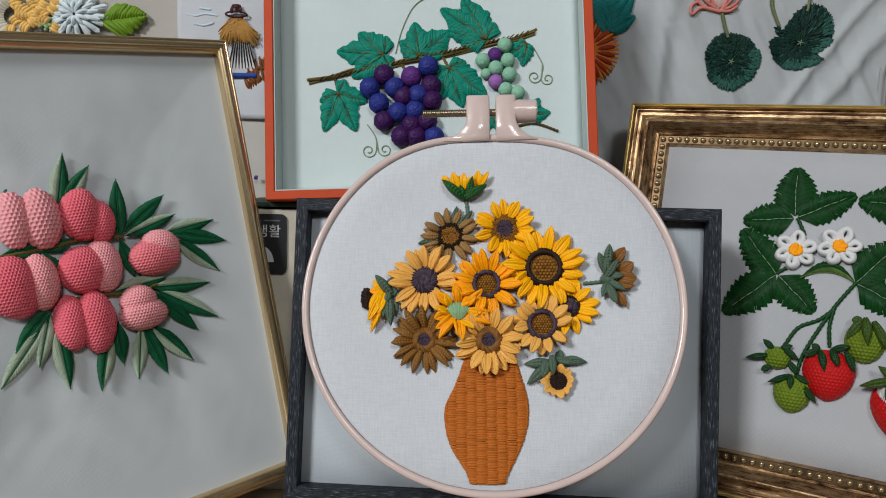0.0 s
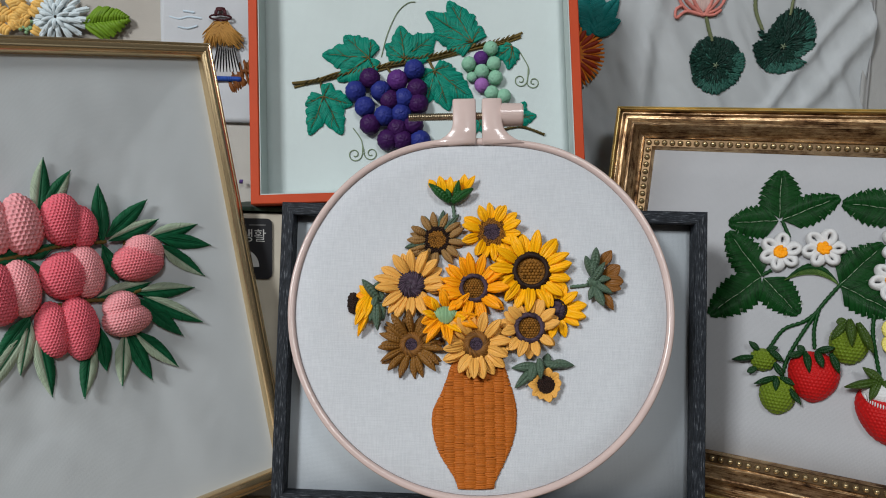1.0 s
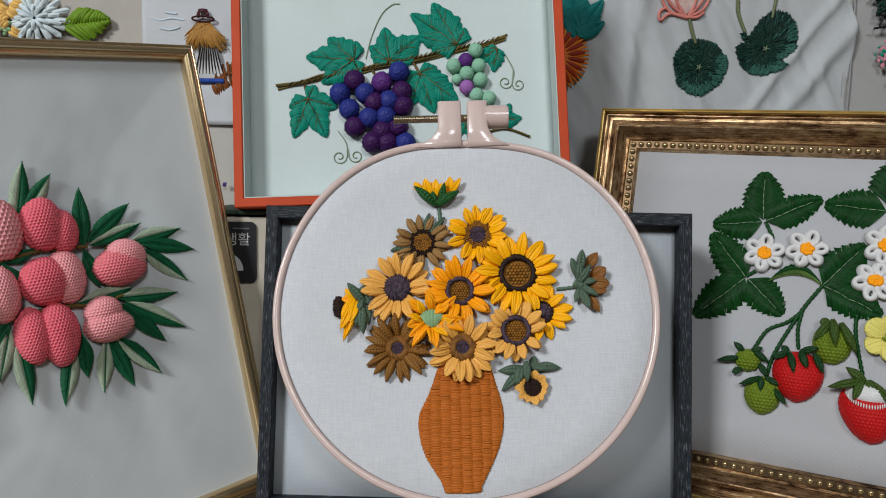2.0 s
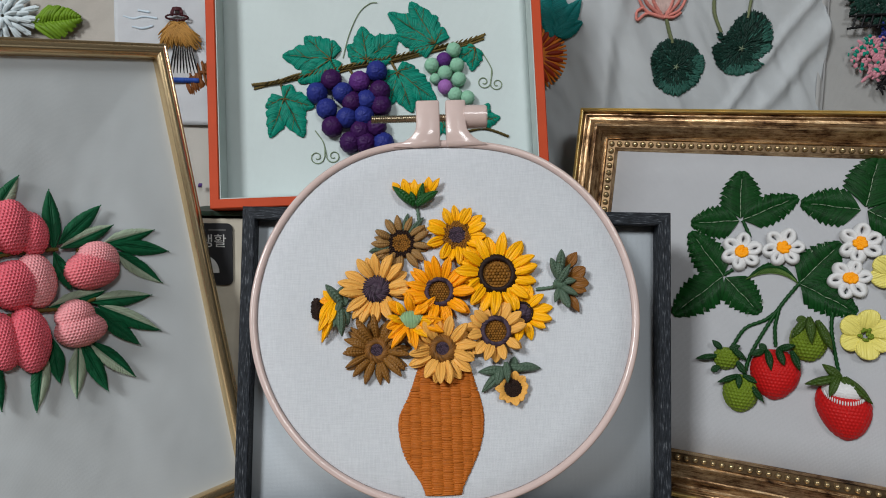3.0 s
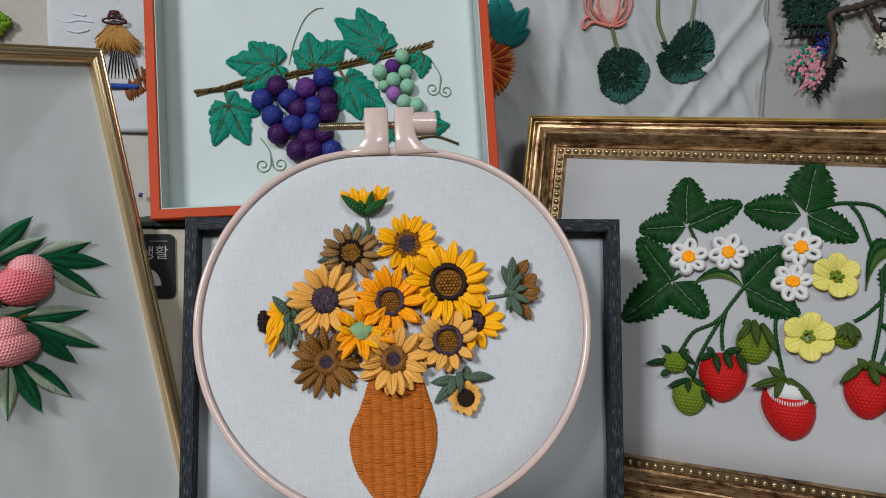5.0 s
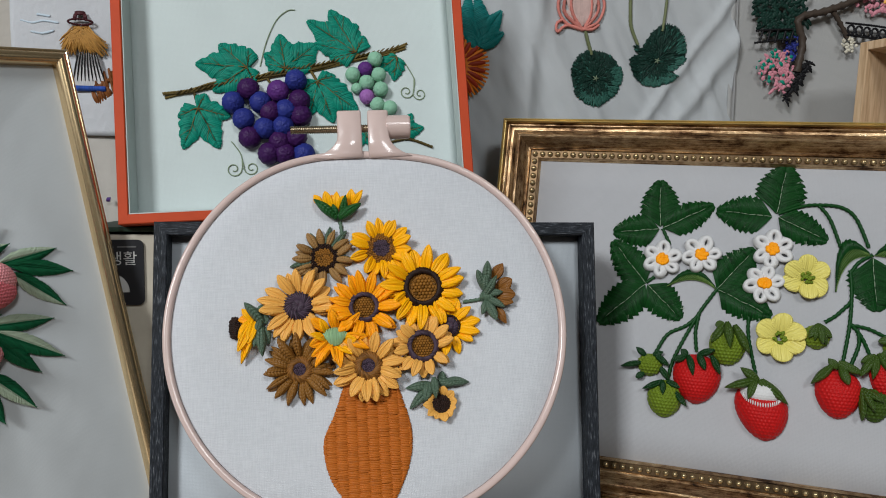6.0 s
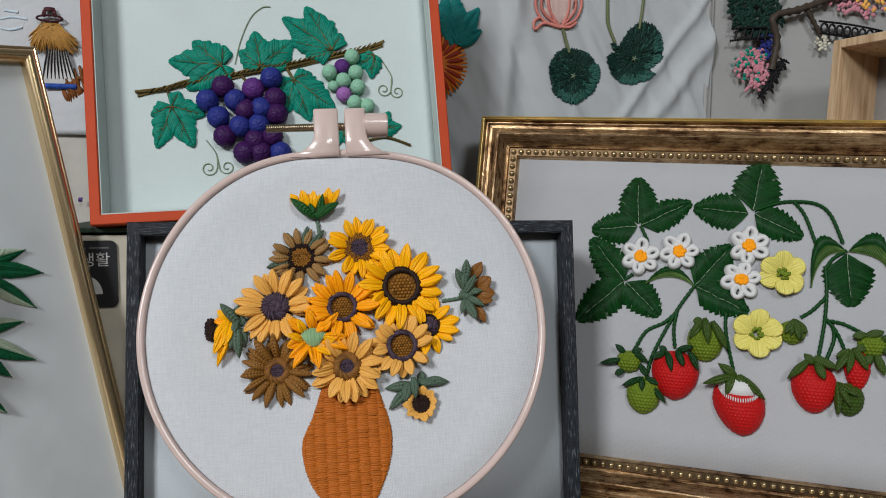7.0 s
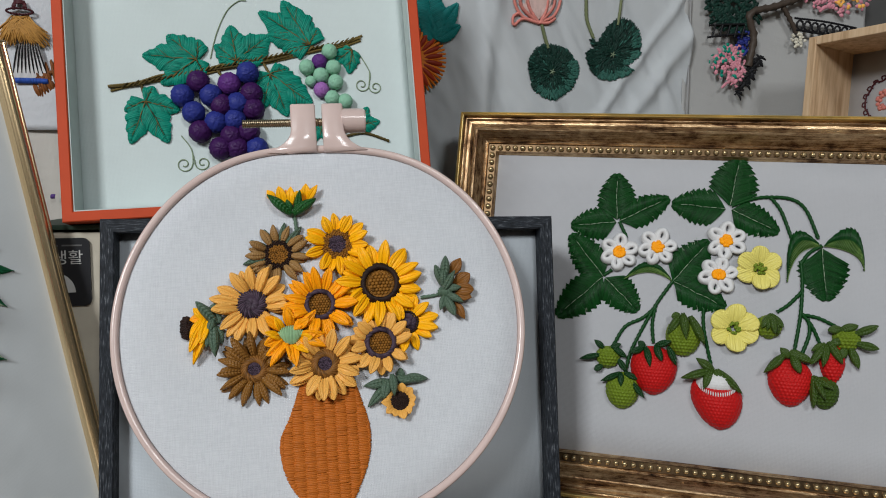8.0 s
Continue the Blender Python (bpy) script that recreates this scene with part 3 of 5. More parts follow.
        inner = {"basket": 0.74, "knots": 0.62, "seeded": 0.56, "tight": 0.50, "swirl": 0.9}[style]
        if style in ("knots", "seeded"):
            for k in range(120):
                a, r = 2 * math.pi * k * 0.618, disc * (inner + (1.04 - inner) * (k + 0.5) / 120)
                rim.knot((r * math.cos(a), r * math.sin(a), 0.0012 - 0.0011 * (r / disc) ** 2 + rng.uniform(0, 0.0004)), disc * 0.088, 1.0, 6, 3)
        n = 0 if style in ("knots", "seeded") else 40 if style == "basket" else 26
        for k in range(n):
            a = 2 * math.pi * k / n
            tw = 0.95 if style == "tight" else 0.60
            rim.strand((disc * inner * math.cos(a), disc * inner * math.sin(a), 0.0014), (disc * 1.04 * math.cos(a + tw), disc * 1.04 * math.sin(a + tw), 0.0002), disc * (0.105 if style == "tight" else 0.085), 0.0010)
        tagged(rim.make("seed_ring", ring_mat, flower), kind="stuff")
    under = count * 2 // 3
    for k in range(count + under):
        lower = k >= count
        a = (360 * (k + rng.uniform(-0.22, 0.22)) / count if not lower else 360 * (k + 0.5) / under) + turn
        foot = disc * 0.84
        ang = radians(a)
        length = (radius - foot) * rng.uniform(0.90, 1.08) * (0.96 if lower else 1.0)
        petal(flower, mat, -foot * math.sin(ang), foot * math.cos(ang), (-0.0022 if lower else -0.0008) + 0.0010 * (k % 2) + rng.uniform(0, 0.0006), a + rng.uniform(-6, 6), length, (6.283 * radius * 0.66 / count) * (1.6 if lower else 1.45) * width * rng.uniform(0.88, 1.12), rng.uniform(0, 4) if lower else rng.uniform(0, 26), rng, roll=rng.uniform(-30, 30), blunt=mat in (T_YELLOW, T_GOLDEN))
    return flower


sunflower(39.4, 1.0, 0.9, 0.0158, 0.0058, 13, T_YELLOW, T_PURPLE_DISC, T_DARK, 11, "swirl", 5, "bright yellow sunflower with a dark disc", 1.1)
sunflower(-22.0, 39.4, 1.8, 0.0158, 0.0076, 13, T_TAN, T_SEED, T_DARK, 12, "knots", 8, "withered tan sunflower", 0.95)
rng = random.Random(77)
withered = bpy.data.objects["sunflower.001"]
for a, l in ((60, 13.5), (28, 13), (-14, 14), (-42, 15.5), (102, 15), (-96, 13), (-150, 12)):
    petal(withered, T_CALYX, -3.0 * MM * math.sin(radians(a)), 3.0 * MM * math.cos(radians(a)), -0.0030, a, l * MM, 7.0 * MM, 8, rng, "sepal")
sunflower(-35.5, -16.0, 1.8, 0.0184, 0.0068, 15, T_BROWN, T_PURPLE_DISC, T_ROPE, 13, "tight", 0, "withered brown sunflower", 1.0)
sunflower(7.3, 43.0, 2.2, 0.0166, 0.0078, 14, T_YELLOW, T_PURPLE_DISC, T_SEED, 14, "seeded", 4, "bright yellow sunflower with a purple centre", 1.05)
sunflower(27.2, 21.4, 3.0, 0.0218, 0.0102, 15, T_YELLOW, T_SEED, T_DARK, 15, "basket", 10, "large bright yellow sunflower with a woven disc", 1.05)
sunflower(-35.4, 15.2, 3.0, 0.0192, 0.0079, 14, T_GOLDEN, T_PURPLE_DISC, None, 16, "swirl", 0, "pale golden sunflower with a purple disc", 1.0)
sunflower(25.1, -8.5, 5.2, 0.0160, 0.0078, 11, T_GOLDEN, T_SEED, T_PURPLE_DISC, 18, "basket", 3, "pale golden sunflower with a woven disc", 0.95)
sunflower(-3.0, 12.7, 4.0, 0.0192, 0.0077, 15, T_ORANGE_YELLOW, T_SEED, T_PURPLE_DISC, 19, "basket", 0, "orange yellow sunflower with a woven disc", 1.05)
sunflower(-2.2, -16.4, 4.6, 0.0182, 0.0073, 13, T_GOLDEN, T_PURPLE_DISC, T_ROPE, 20, "tight", 6, "pale golden sunflower over the vase", 1.05)


def ruffled_flower(x, y, z, label):
    """Loose petals that stand up and curl round a mint coloured knot of loops."""
    rng = random.Random(17)
    pad = Stitches()
    for k in range(15):
        u = -1 + 2 * (k + 0.5) / 15
        h = 4.2 * math.sqrt(1 - u * u) + 0.3
        lean = 1.2 * u
        pad.strand(xy(5.0 * u - lean, -h, 1.4), xy(5.0 * u + lean, h, 1.8), 0.00052, 0.0014 * (1.1 - u * u), 6)
    flower = pad.make("sunflower", T_MINT, hoop, label, pose(x * MM, y * MM, z * MM))
    for k in range(9):
        a = 40 * k + rng.uniform(-9, 9)
        g = radians(a)
        petal(flower, T_ORANGE_YELLOW, -4.0 * MM * math.sin(g), 4.0 * MM * math.cos(g), -0.0006 + rng.uniform(0, 0.0012), a + rng.uniform(-14, 14), rng.uniform(0.0098, 0.0138), rng.uniform(0.0070, 0.0092), rng.uniform(6, 24), rng, roll=rng.uniform(-40, 40))
    for k in range(7):
        a = 51 * k + rng.uniform(-12, 12)
        g = radians(a)
        petal(flower, T_YELLOW if k % 3 else T_ORANGE_YELLOW, -5.0 * MM * math.sin(g), 5.0 * MM * math.cos(g), 0.0008, a + rng.uniform(-25, 25), rng.uniform(0.0062, 0.0092), rng.uniform(0.0058, 0.0075), rng.uniform(24, 48), rng, roll=rng.uniform(-50, 50))
    return flower


ruffled_flower(-17.6, -1.6, 6.0, "ruffled orange flower with a mint centre")


def bud(name, label, x, y, petals, seeds=None, hub=None, stem=()):
    """A bud on the hoop's cloth: petals (material, foot x, foot y, tip x, tip y, z, width, lean) in mm round a seed disc (x, y, rx, ry)
    or a padded hub (x, y, rx, ry)."""
    rng = random.Random(int(abs(x * 31 + y * 17)))
    core = Stitches()
    cx, cy, rx, ry = seeds or hub
    for k in range(70):
        r, a = math.sqrt((k + 0.5) / 70), 2 * math.pi * k * 0.618
        if seeds:
            core.knot(xy(cx + rx * r * math.cos(a), cy + ry * r * math.sin(a), 2.6 - 1.0 * r * r + rng.uniform(0, 0.4)), 0.00085, 1.0, 6, 3)
    if hub:
        for k in range(13):
            u = -1 + 2 * (k + 0.5) / 13
            h = ry * math.sqrt(1 - u * u)
            core.strand(xy(cx + rx * u, cy - h, 1.0), xy(cx + rx * u, cy + h, 1.0), rx * MM / 9, 0.0032 * math.sqrt(1 - u * u), 7)
    ob = core.make(name, T_DARK if seeds else T_CALYX, hoop, label, pose(x * MM, y * MM, 0.0008))
    for mat, fx, fy, tx, ty, z, width, lean in petals:
        petal_between(ob, mat, (fx, fy), (tx, ty), z, width, lean, rng, "leaf" if mat in (T_CALYX, T_CALYX_BRIGHT) else "petal")
    if stem:
        s = Stitches()
        s.cord([xy(px_, py_) for px_, py_ in stem], 0.0009)
        s.make("stem", T_CALYX, ob)
    return ob


bud("sunflower_bud", "opening yellow bud in a green calyx", -14.2, 65.3,
    [(T_YELLOW, -8.6, 2.5, -12.0, 7.4, 1.6, 4.6, 20), (T_YELLOW, -3.8, -1.5, -5.8, 9.0, 1.8, 5.4, 16), (T_YELLOW, -0.6, -0.6, -0.8, 8.4, 2.4, 5.2, 18), (T_YELLOW, 2.4, 0.4, 3.0, 6.2, 2.6, 5.0, 20),
     (T_YELLOW, 6.8, 2.5, 7.2, 10.0, 1.8, 5.0, 16), (T_YELLOW, 8.0, 1.6, 13.2, 9.2, 1.6, 3.8, 20), (T_ORANGE_YELLOW, -2.6, 0.0, -3.4, 7.4, 1.0, 5.0, 10), (T_ORANGE_YELLOW, 4.4, 0.0, 5.4, 7.0, 1.0, 5.0, 10)]
    + [(T_CALYX_BRIGHT, -0.8, -5.6, -12.2, 4.2, 2.8, 6.0, 14), (T_CALYX_BRIGHT, 0.6, -5.8, 11.6, 2.2, 2.6, 5.6, 14), (T_CALYX_BRIGHT, 2.0, -5.0, 4.8, 6.0, 3.2, 4.6, 14), (T_CALYX_BRIGHT, -1.0, -5.0, -2.4, 1.6, 3.4, 4.6, 18),
       (T_CALYX_BRIGHT, 0.6, -5.4, 6.8, -0.4, 3.6, 4.4, 16), (T_CALYX_BRIGHT, -0.4, -5.6, -7.6, -1.4, 3.0, 4.6, 12)],
    hub=(0.2, -4.0, 2.4, 2.6), stem=((0.4, -5), (1.2, -9), (1.6, -14)))
bud("sunflower_bud", "side view yellow bud with green leaves", -58.7, 4.6,
    [(T_CALYX, 6.6, 2.6, -2.4, 14.2, 0.8, 5.6, 14), (T_CALYX, 4.4, 6.6, 6.6, 12.4, 1.0, 5.6, 14), (T_CALYX, 5.0, 2.0, 5.8, -14.6, 1.2, 6.4, 16), (T_CALYX, 5.4, 1.0, 9.6, -7.4, 1.0, 6.4, 16),
     (T_CALYX, 5.0, 4.0, 9.4, 5.6, 1.0, 5.6, 16), (T_CALYX, 4.6, 0.6, 1.6, -9.4, 1.8, 5.2, 16), (T_CALYX, 4.8, 4.4, 3.2, -2.2, 3.4, 4.2, 16)]
    + [(T_YELLOW, 1.2, 4.6, -3.6, 10.8, 2.4, 4.8, 10), (T_YELLOW, 1.6, 4.2, -6.6, -10.6, 2.4, 5.4, 10), (T_YELLOW, 2.0, 2.0, -3.8, -16.4, 2.0, 5.0, 8), (T_YELLOW, 0.6, 4.6, -5.4, -4.4, 3.2, 5.0, 12),
       (T_YELLOW, 2.0, 3.0, -1.6, -7.4, 3.4, 5.2, 12), (T_ORANGE_YELLOW, 1.4, 5.6, -5.6, 4.2, 2.2, 5.0, 14), (T_YELLOW, 0.6, 6.6, -1.0, 11.6, 1.8, 4.4, 10)],
    seeds=(-7.6, 1.4, 2.4, 5.4))
bud("sunflower_bud", "drying green and brown side bud", 64.3, 16.3,
    [(T_RUST, 0.0, 8.0, 5.4, 15.6, 1.4, 6.4, 16), (T_RUST, 1.0, 1.5, 9.8, 6.4, 1.8, 7.6, 22), (T_RUST, 1.0, -0.4, 10.4, 0.2, 2.2, 7.6, 22), (T_RUST, 0.8, -2.4, 9.2, -5.2, 1.6, 6.4, 20), (T_RUST, -0.4, -7.0, 5.0, -15.6, 1.2, 5.2, 14)]
    + [(T_CALYX, -4.4, 4.0, -2.6, 17.4, 1.6, 5.6, 18), (T_CALYX, -5.6, 2.4, -9.4, 13.0, 1.4, 4.8, 18), (T_CALYX, -5.4, -0.8, 1.8, 9.0, 2.8, 4.8, 20), (T_CALYX, -4.6, -3.0, -7.4, -11.0, 1.4, 5.0, 18),
       (T_CALYX, -4.4, -3.8, -0.8, -15.0, 1.8, 5.6, 18), (T_CALYX, -3.8, -2.2, 3.6, -9.2, 2.4, 4.6, 20), (T_CALYX, -5.2, 1.8, -5.4, 11.2, 2.8, 4.4, 20), (T_CALYX, -3.4, 0.0, 3.8, 1.0, 3.2, 4.6, 20)],
    hub=(-4.0, -1.2, 4.0, 3.8), stem=((-5, -1.6), (-10, -2.6), (-17, -3.2)))
bud("sunflower_bud", "small pale bud with green leaves", 32.7, -37.1,
    [(T_CALYX, -3.6, 9.8, -17.0, 7.8, 0.4, 6.0, 8), (T_CALYX, -5.0, 8.6, -15.8, -1.6, 0.4, 6.0, 8), (T_CALYX, 2.6, 10.6, 14.8, 10.4, 0.4, 5.8, 8), (T_CALYX, 0.6, 9.6, 2.4, 15.8, 0.4, 5.2, 10), (T_CALYX, -5.6, 10.4, -7.4, 1.6, 2.6, 5.8, 10),
     (T_CALYX, -3.2, 13.0, -2.0, 2.8, 4.2, 5.0, 8), (T_CALYX, -2.6, 11.0, 9.6, 8.0, 0.8, 5.2, 8)]
    + [(T_GOLDEN, 4.3 * math.cos(radians(g)), 4.3 * math.sin(radians(g)), l * math.cos(radians(g)), l * math.sin(radians(g)), 2.2, 4.6, 26) for g, l in ((8, 8.2), (42, 9.0), (76, 9.2), (150, 8.4), (184, 9.6), (214, 9.4), (246, 8.2), (278, 9.4), (312, 8.0), (340, 7.6))],
    seeds=(0, 0, 4.6, 4.4))


def vase():
    s = Stitches()
    rows = [(-22, -1.4, 12.6), (-25, -1.5, 13.1), (-39, -2.1, 17.6), (-47, -3.2, 20.6), (-53, -3.8, 21.5), (-60, -4.0, 20.8), (-69, -4.1, 18.2), (-78, -3.9, 13.2), (-84, -3.6, 9.8), (-87.5, -3.5, 9.0)]
    rng = random.Random(5)
    y = -22.0
    while y > -87.2:
        for i in range(len(rows) - 1):
            (y0, c0, w0), (y1, c1, w1) = rows[i], rows[i + 1]
            if y0 >= y >= y1:
                q = (y0 - y) / (y0 - y1)
                ym, cm, wm = rows[max(i - 1, 0)]
                yn, cn, wn = rows[min(i + 2, len(rows) - 1)]
                h = y1 - y0
                ends = []
                for pm, p0, p1, pn in ((cm, c0, c1, cn), (wm, w0, w1, wn)):
                    m0, m1 = (p1 - pm) / (y1 - ym) * h, (pn - p0) / (yn - y0) * h
                    ends.append((2 * q ** 3 - 3 * q * q + 1) * p0 + (q ** 3 - 2 * q * q + q) * m0 + (3 * q * q - 2 * q ** 3) * p1 + (q ** 3 - q * q) * m1)
                c, w = ends
        lo = math.floor((c - w + 3.6) / 5.0)
        hi = math.floor((c + w + 3.6) / 5.0)
        for i in range(lo, hi + 1):
            x0, x1 = max(c - w, i * 5.0 - 3.6), min(c + w, (i + 1) * 5.0 - 3.6)
            if x1 - x0 < 0.25:
                continue
            x0 = max(c - w + rng.uniform(-0.1, 0.1), x0 - 0.7 + rng.uniform(-0.5, 0.5))
            x1 = min(c + w + rng.uniform(-0.1, 0.1), x1 + 0.7 + rng.uniform(-0.5, 0.5))
            if x1 - x0 < 0.6:
                continue
            u = (0.5 * (x0 + x1) - c) / w
            z = 0.5 + 1.5 * max(0, 1 - u * u) ** 0.5
            off = (0.40 if i % 2 else 0.0) + rng.uniform(-0.15, 0.15)
            s.strand(xy(x0, y + off, z - 0.3), xy(x1, y + off + rng.uniform(-0.15, 0.15), z - 0.3), 0.00052 * rng.uniform(0.85, 1.15), 0.00075, 7, 1.0, 0.65)
        y -= 0.80
    n0 = len(s.v)
    for y0, c0, w0 in rows:
        for u in range(-6, 7):
            s.v.append(Vector(xy(c0 + w0 * u / 6.0 * 0.97, y0, 0.30 + 1.5 * (1 - (u / 6) ** 2) ** 0.5)))
    for j in range(len(rows) - 1):
        for i in range(12):
            a = n0 + j * 13 + i
            s.f.append((a, a + 13, a + 14, a + 1))
    return s.make("vase", T_VASE, hoop, "terracotta vase in woven satin stitch")


vase()

# ---- clamp of the hoop ----
def clamp_post(x0, x1, flare, side):
    """A post that grows out of the ring with a flared foot."""
    bm = bmesh.new()
    steps, front, back = 12, 4.2, -8.0
    loops = []
    for i in range(steps + 1):
        q = i / steps
        y = 119.4 - q * 26.0
        ease = max(0.0, (q - 0.50) / 0.50) ** 3.0
        l = x0 - (flare * ease if side < 0 else 0)
        r = x1 + (flare * ease if side > 0 else 0)
        zf = front - 1.9 * max(0, q - 0.75) / 0.25 + 0.5 * math.sin(math.pi * q)
        loops.append([bm.verts.new(xy(px_, y, pz)) for px_, pz in ((l, back), (l, zf - 0.6), (l + 0.8, zf), (r - 0.8, zf), (r, zf - 0.6), (r, back))])
    for a, b in zip(loops, loops[1:]):
        for j in range(6):
            bm.faces.new((a[j], a[(j + 1) % 6], b[(j + 1) % 6], b[j]))
    bm.faces.new(loops[0]), bm.faces.new(loops[-1][::-1])
    bmesh.ops.recalc_face_normals(bm, faces=bm.faces)
    top = [e for e in bm.edges if e.verts[0] in loops[0] and e.verts[1] in loops[0]]
    bmesh.ops.bevel(bm, geom=top, offset=1.3 * MM, segments=3, affect="EDGES", profile=0.5)
    return part("clamp_post", bm, M_HOOP, hoop, "", None, True)


clamp_post(-12.8, 0.0, 13, -1)
clamp_post(3.4, 14.4, 12.0, 1)
knob = bmesh.new()
bmesh.ops.create_cone(knob, cap_ends=True, segments=40, radius1=6.6 * MM, radius2=6.4 * MM, depth=13.0 * MM, matrix=pose(19.6 * MM, 111.0 * MM, -1.0 * MM, 0, 90, 0))
bmesh.ops.bevel(knob, geom=[e for e in knob.edges if abs((e.verts[0].co - e.verts[1].co).x) < 1e-5], offset=0.6 * MM, segments=2, affect="EDGES")
part("knob", knob, M_HOOP, hoop, "pale pink screw knob")
v, f, seg = [], [], 20
turns = int(55 / 0.25)
for i in range(turns + 1):
    x = -37.5 + 53 * i / turns
    for j in range(seg):
        a = 2 * math.pi * j / seg
        r = 2.05 + 0.24 * math.sin(2 * math.pi * x / 1.0 - a)
        v.append(xy(x, 110.6 + r * math.cos(a), -1.0 + r * math.sin(a)))
for i in range(turns):
    for j in range(seg):
        l = (j + 1) % seg
        f.append((i * seg + j, i * seg + l, (i + 1) * seg + l, (i + 1) * seg + j))
f.append(tuple(range(seg)))
soup("screw", v, f, M_STEEL, hoop, "threaded steel screw")

# ---- grapes in the orange frame ----
GZ = -0.0173


def grape_leaf(node_at, lobes, seed):
    """A vine leaf from its stalk's end and its lobes (tip x, tip y, half width), in mm."""
    rng = random.Random(seed)
    s, veins = Stitches(), Stitches()
    foot = Vector(xy(*node_at))
    for k, (tx, ty, w) in enumerate(lobes):
        d = Vector(xy(tx, ty)) - foot
        s.leaf(tuple(foot), tuple(foot + d), w * 1.30 * MM, r=0.00085, slant=1.1, puff=0.0012, rng=rng, z=0.00012 * k, ragged=0.05, shape=lambda q: math.sin(math.pi * min(1, q) ** 0.62) ** 0.85 * (0.94 + 0.08 * math.sin(q * 30)))
        a = foot
        for j in range(4):
            b = foot + d * (0.80 * (j + 1) / 4) + Vector((rng.uniform(-0.4, 0.4), rng.uniform(-0.4, 0.4))) * MM
            veins.strand((*a, 0.0021), (*b, 0.0019), 0.00032 * (1.15 - 0.2 * j), 0.0003, 4)
            a = b
        for q, side in ((0.35, 1), (0.5, -1)):
            p, e = foot + d * q, foot + d * (q + 0.22) + Vector((-d.y, d.x)) * (0.16 * side)
            veins.strand((*p, 0.0019), (*e, 0.0015), 0.00016, 0.0003, 3)
    ob = s.make("grape_leaf", T_TEAL, orange, "", pose(0, 0, GZ))
    veins.make("vein", T_TWIG, ob)
    return ob


grape_leaf((-28.8, 91.8), ((-59.3, 95.3, 8.3), (-44.9, 107.3, 7.2), (-26.8, 104.5, 5.6), (-49.7, 77.7, 7.1), (-24.4, 82.1, 3.9)), 30)
grape_leaf((-6.8, 90.7), ((13.5, 106.0, 8.9), (-8.9, 113.0, 7.0), (-18.8, 101.0, 5.6), (-18.0, 94.3, 3.8), (9.2, 90.4, 4.7)), 31)
grape_leaf((36.0, 99.6), ((21.2, 127.9, 8.0), (6.7, 121.1, 7.6), (9.6, 106.1, 6.0), (41.8, 110.5, 6.2), (19.3, 96.4, 5.5)), 32)
grape_leaf((-57.8, 68.2), ((-70.1, 63.4, 4.9), (-67.6, 43.6, 6.2), (-46.5, 43.3, 6.8), (-39.2, 62.4, 5.6), (-53.0, 77.2, 5.0)), 33)
grape_leaf((11.8, 82.3), ((23.2, 86.1, 4.7), (35.7, 63.6, 7.4), (20.4, 56.3, 7.0), (6.2, 61.2, 5.6), (1.8, 76.4, 4.4)), 34)
grape_leaf((60.6, 96.4), ((49.8, 88.3, 4.4), (58.0, 81.2, 4.4), (62.5, 86.0, 3.3), (54.5, 96.5, 2.9)), 35)
grape_leaf((60.4, 50.1), ((74.9, 52.4, 4.3), (68.1, 61.6, 4.4), (62.7, 45.3, 3.0)), 36)
grape_leaf((36.4, 55.0), ((34.3, 39.9, 4.2), (41.7, 41.4, 3.6), (31.4, 46.7, 3.0)), 37)
s = Stitches()
rng = random.Random(9)
BRANCH = ((-76.2, 76.5), (-62.6, 78.7), (-47.3, 81.6), (-30.2, 84.5), (-12.8, 87.5), (13.1, 91.1), (39.8, 97.4), (53.4, 100.0), (67.3, 104.0))
for k in range(5):
    first, last = (0, 1, 0, 2, 0)[k], (9, 9, 8, 9, 7)[k]
    s.cord([xy(px_ + rng.uniform(-1.5, 1.5), py_ + (k - 2) * 0.62 + rng.uniform(-0.7, 0.7)) for px_, py_ in BRANCH[first:last]], 0.00062, z=0.0004 * (k % 3))
for px_ in range(-70, 60, 3):
    y0 = 76.5 + (px_ + 76) * 0.19
    s.strand(xy(px_, y0 - 1.4 + rng.uniform(-0.5, 0.5), 1.6), xy(px_ + 3.4, y0 + 1.4 + rng.uniform(-0.5, 0.5), 1.8), 0.00042, 0.0005, 4)
for pts in (((-60, 79), (-57.8, 68.2)), ((-18, 86), (-13, 78)), ((57, 101), (60.6, 96.4)), ((8, 90), (11.8, 82.3)), ((36, 99.6), (39, 97)), ((50, 43), (64, 45.5), (79, 40)), ((50, 45), (60.4, 50.1)), ((-30, 85), (-28.8, 91.8))):
    s.cord([xy(*p) for p in pts], 0.0008)
s.make("vine_branch", T_TWIG, orange, "olive brown stitched vine", pose(0, 0, GZ))
s = Stitches()


def curl(cx, cy, r, start, way):
    return [(cx + r * (1 - k / 22) * math.cos(start + way * k * 0.5), cy + r * (1 - k / 22) * math.sin(start + way * k * 0.5)) for k in range(18)]


for pts in ([(-40, 48), (-35, 40), (-34.6, 32)] + curl(-39.4, 31.5, 4.6, 0, -1), [(-35, 40), (-33.6, 33)] + curl(-29.2, 31.8, 4.4, math.pi, 1),
            [(64.4, 95), (70.5, 83), (69.6, 76)] + curl(65.2, 75, 4.4, 0, -1), [(70.5, 83), (69.8, 76)] + curl(73.4, 73.4, 4.2, 2.8, 1),
            [(-21.3, 92.7), (-17.2, 107), (-10.7, 120.5), (-3.9, 126.6), (1, 127.2)]):
    s = Stitches()
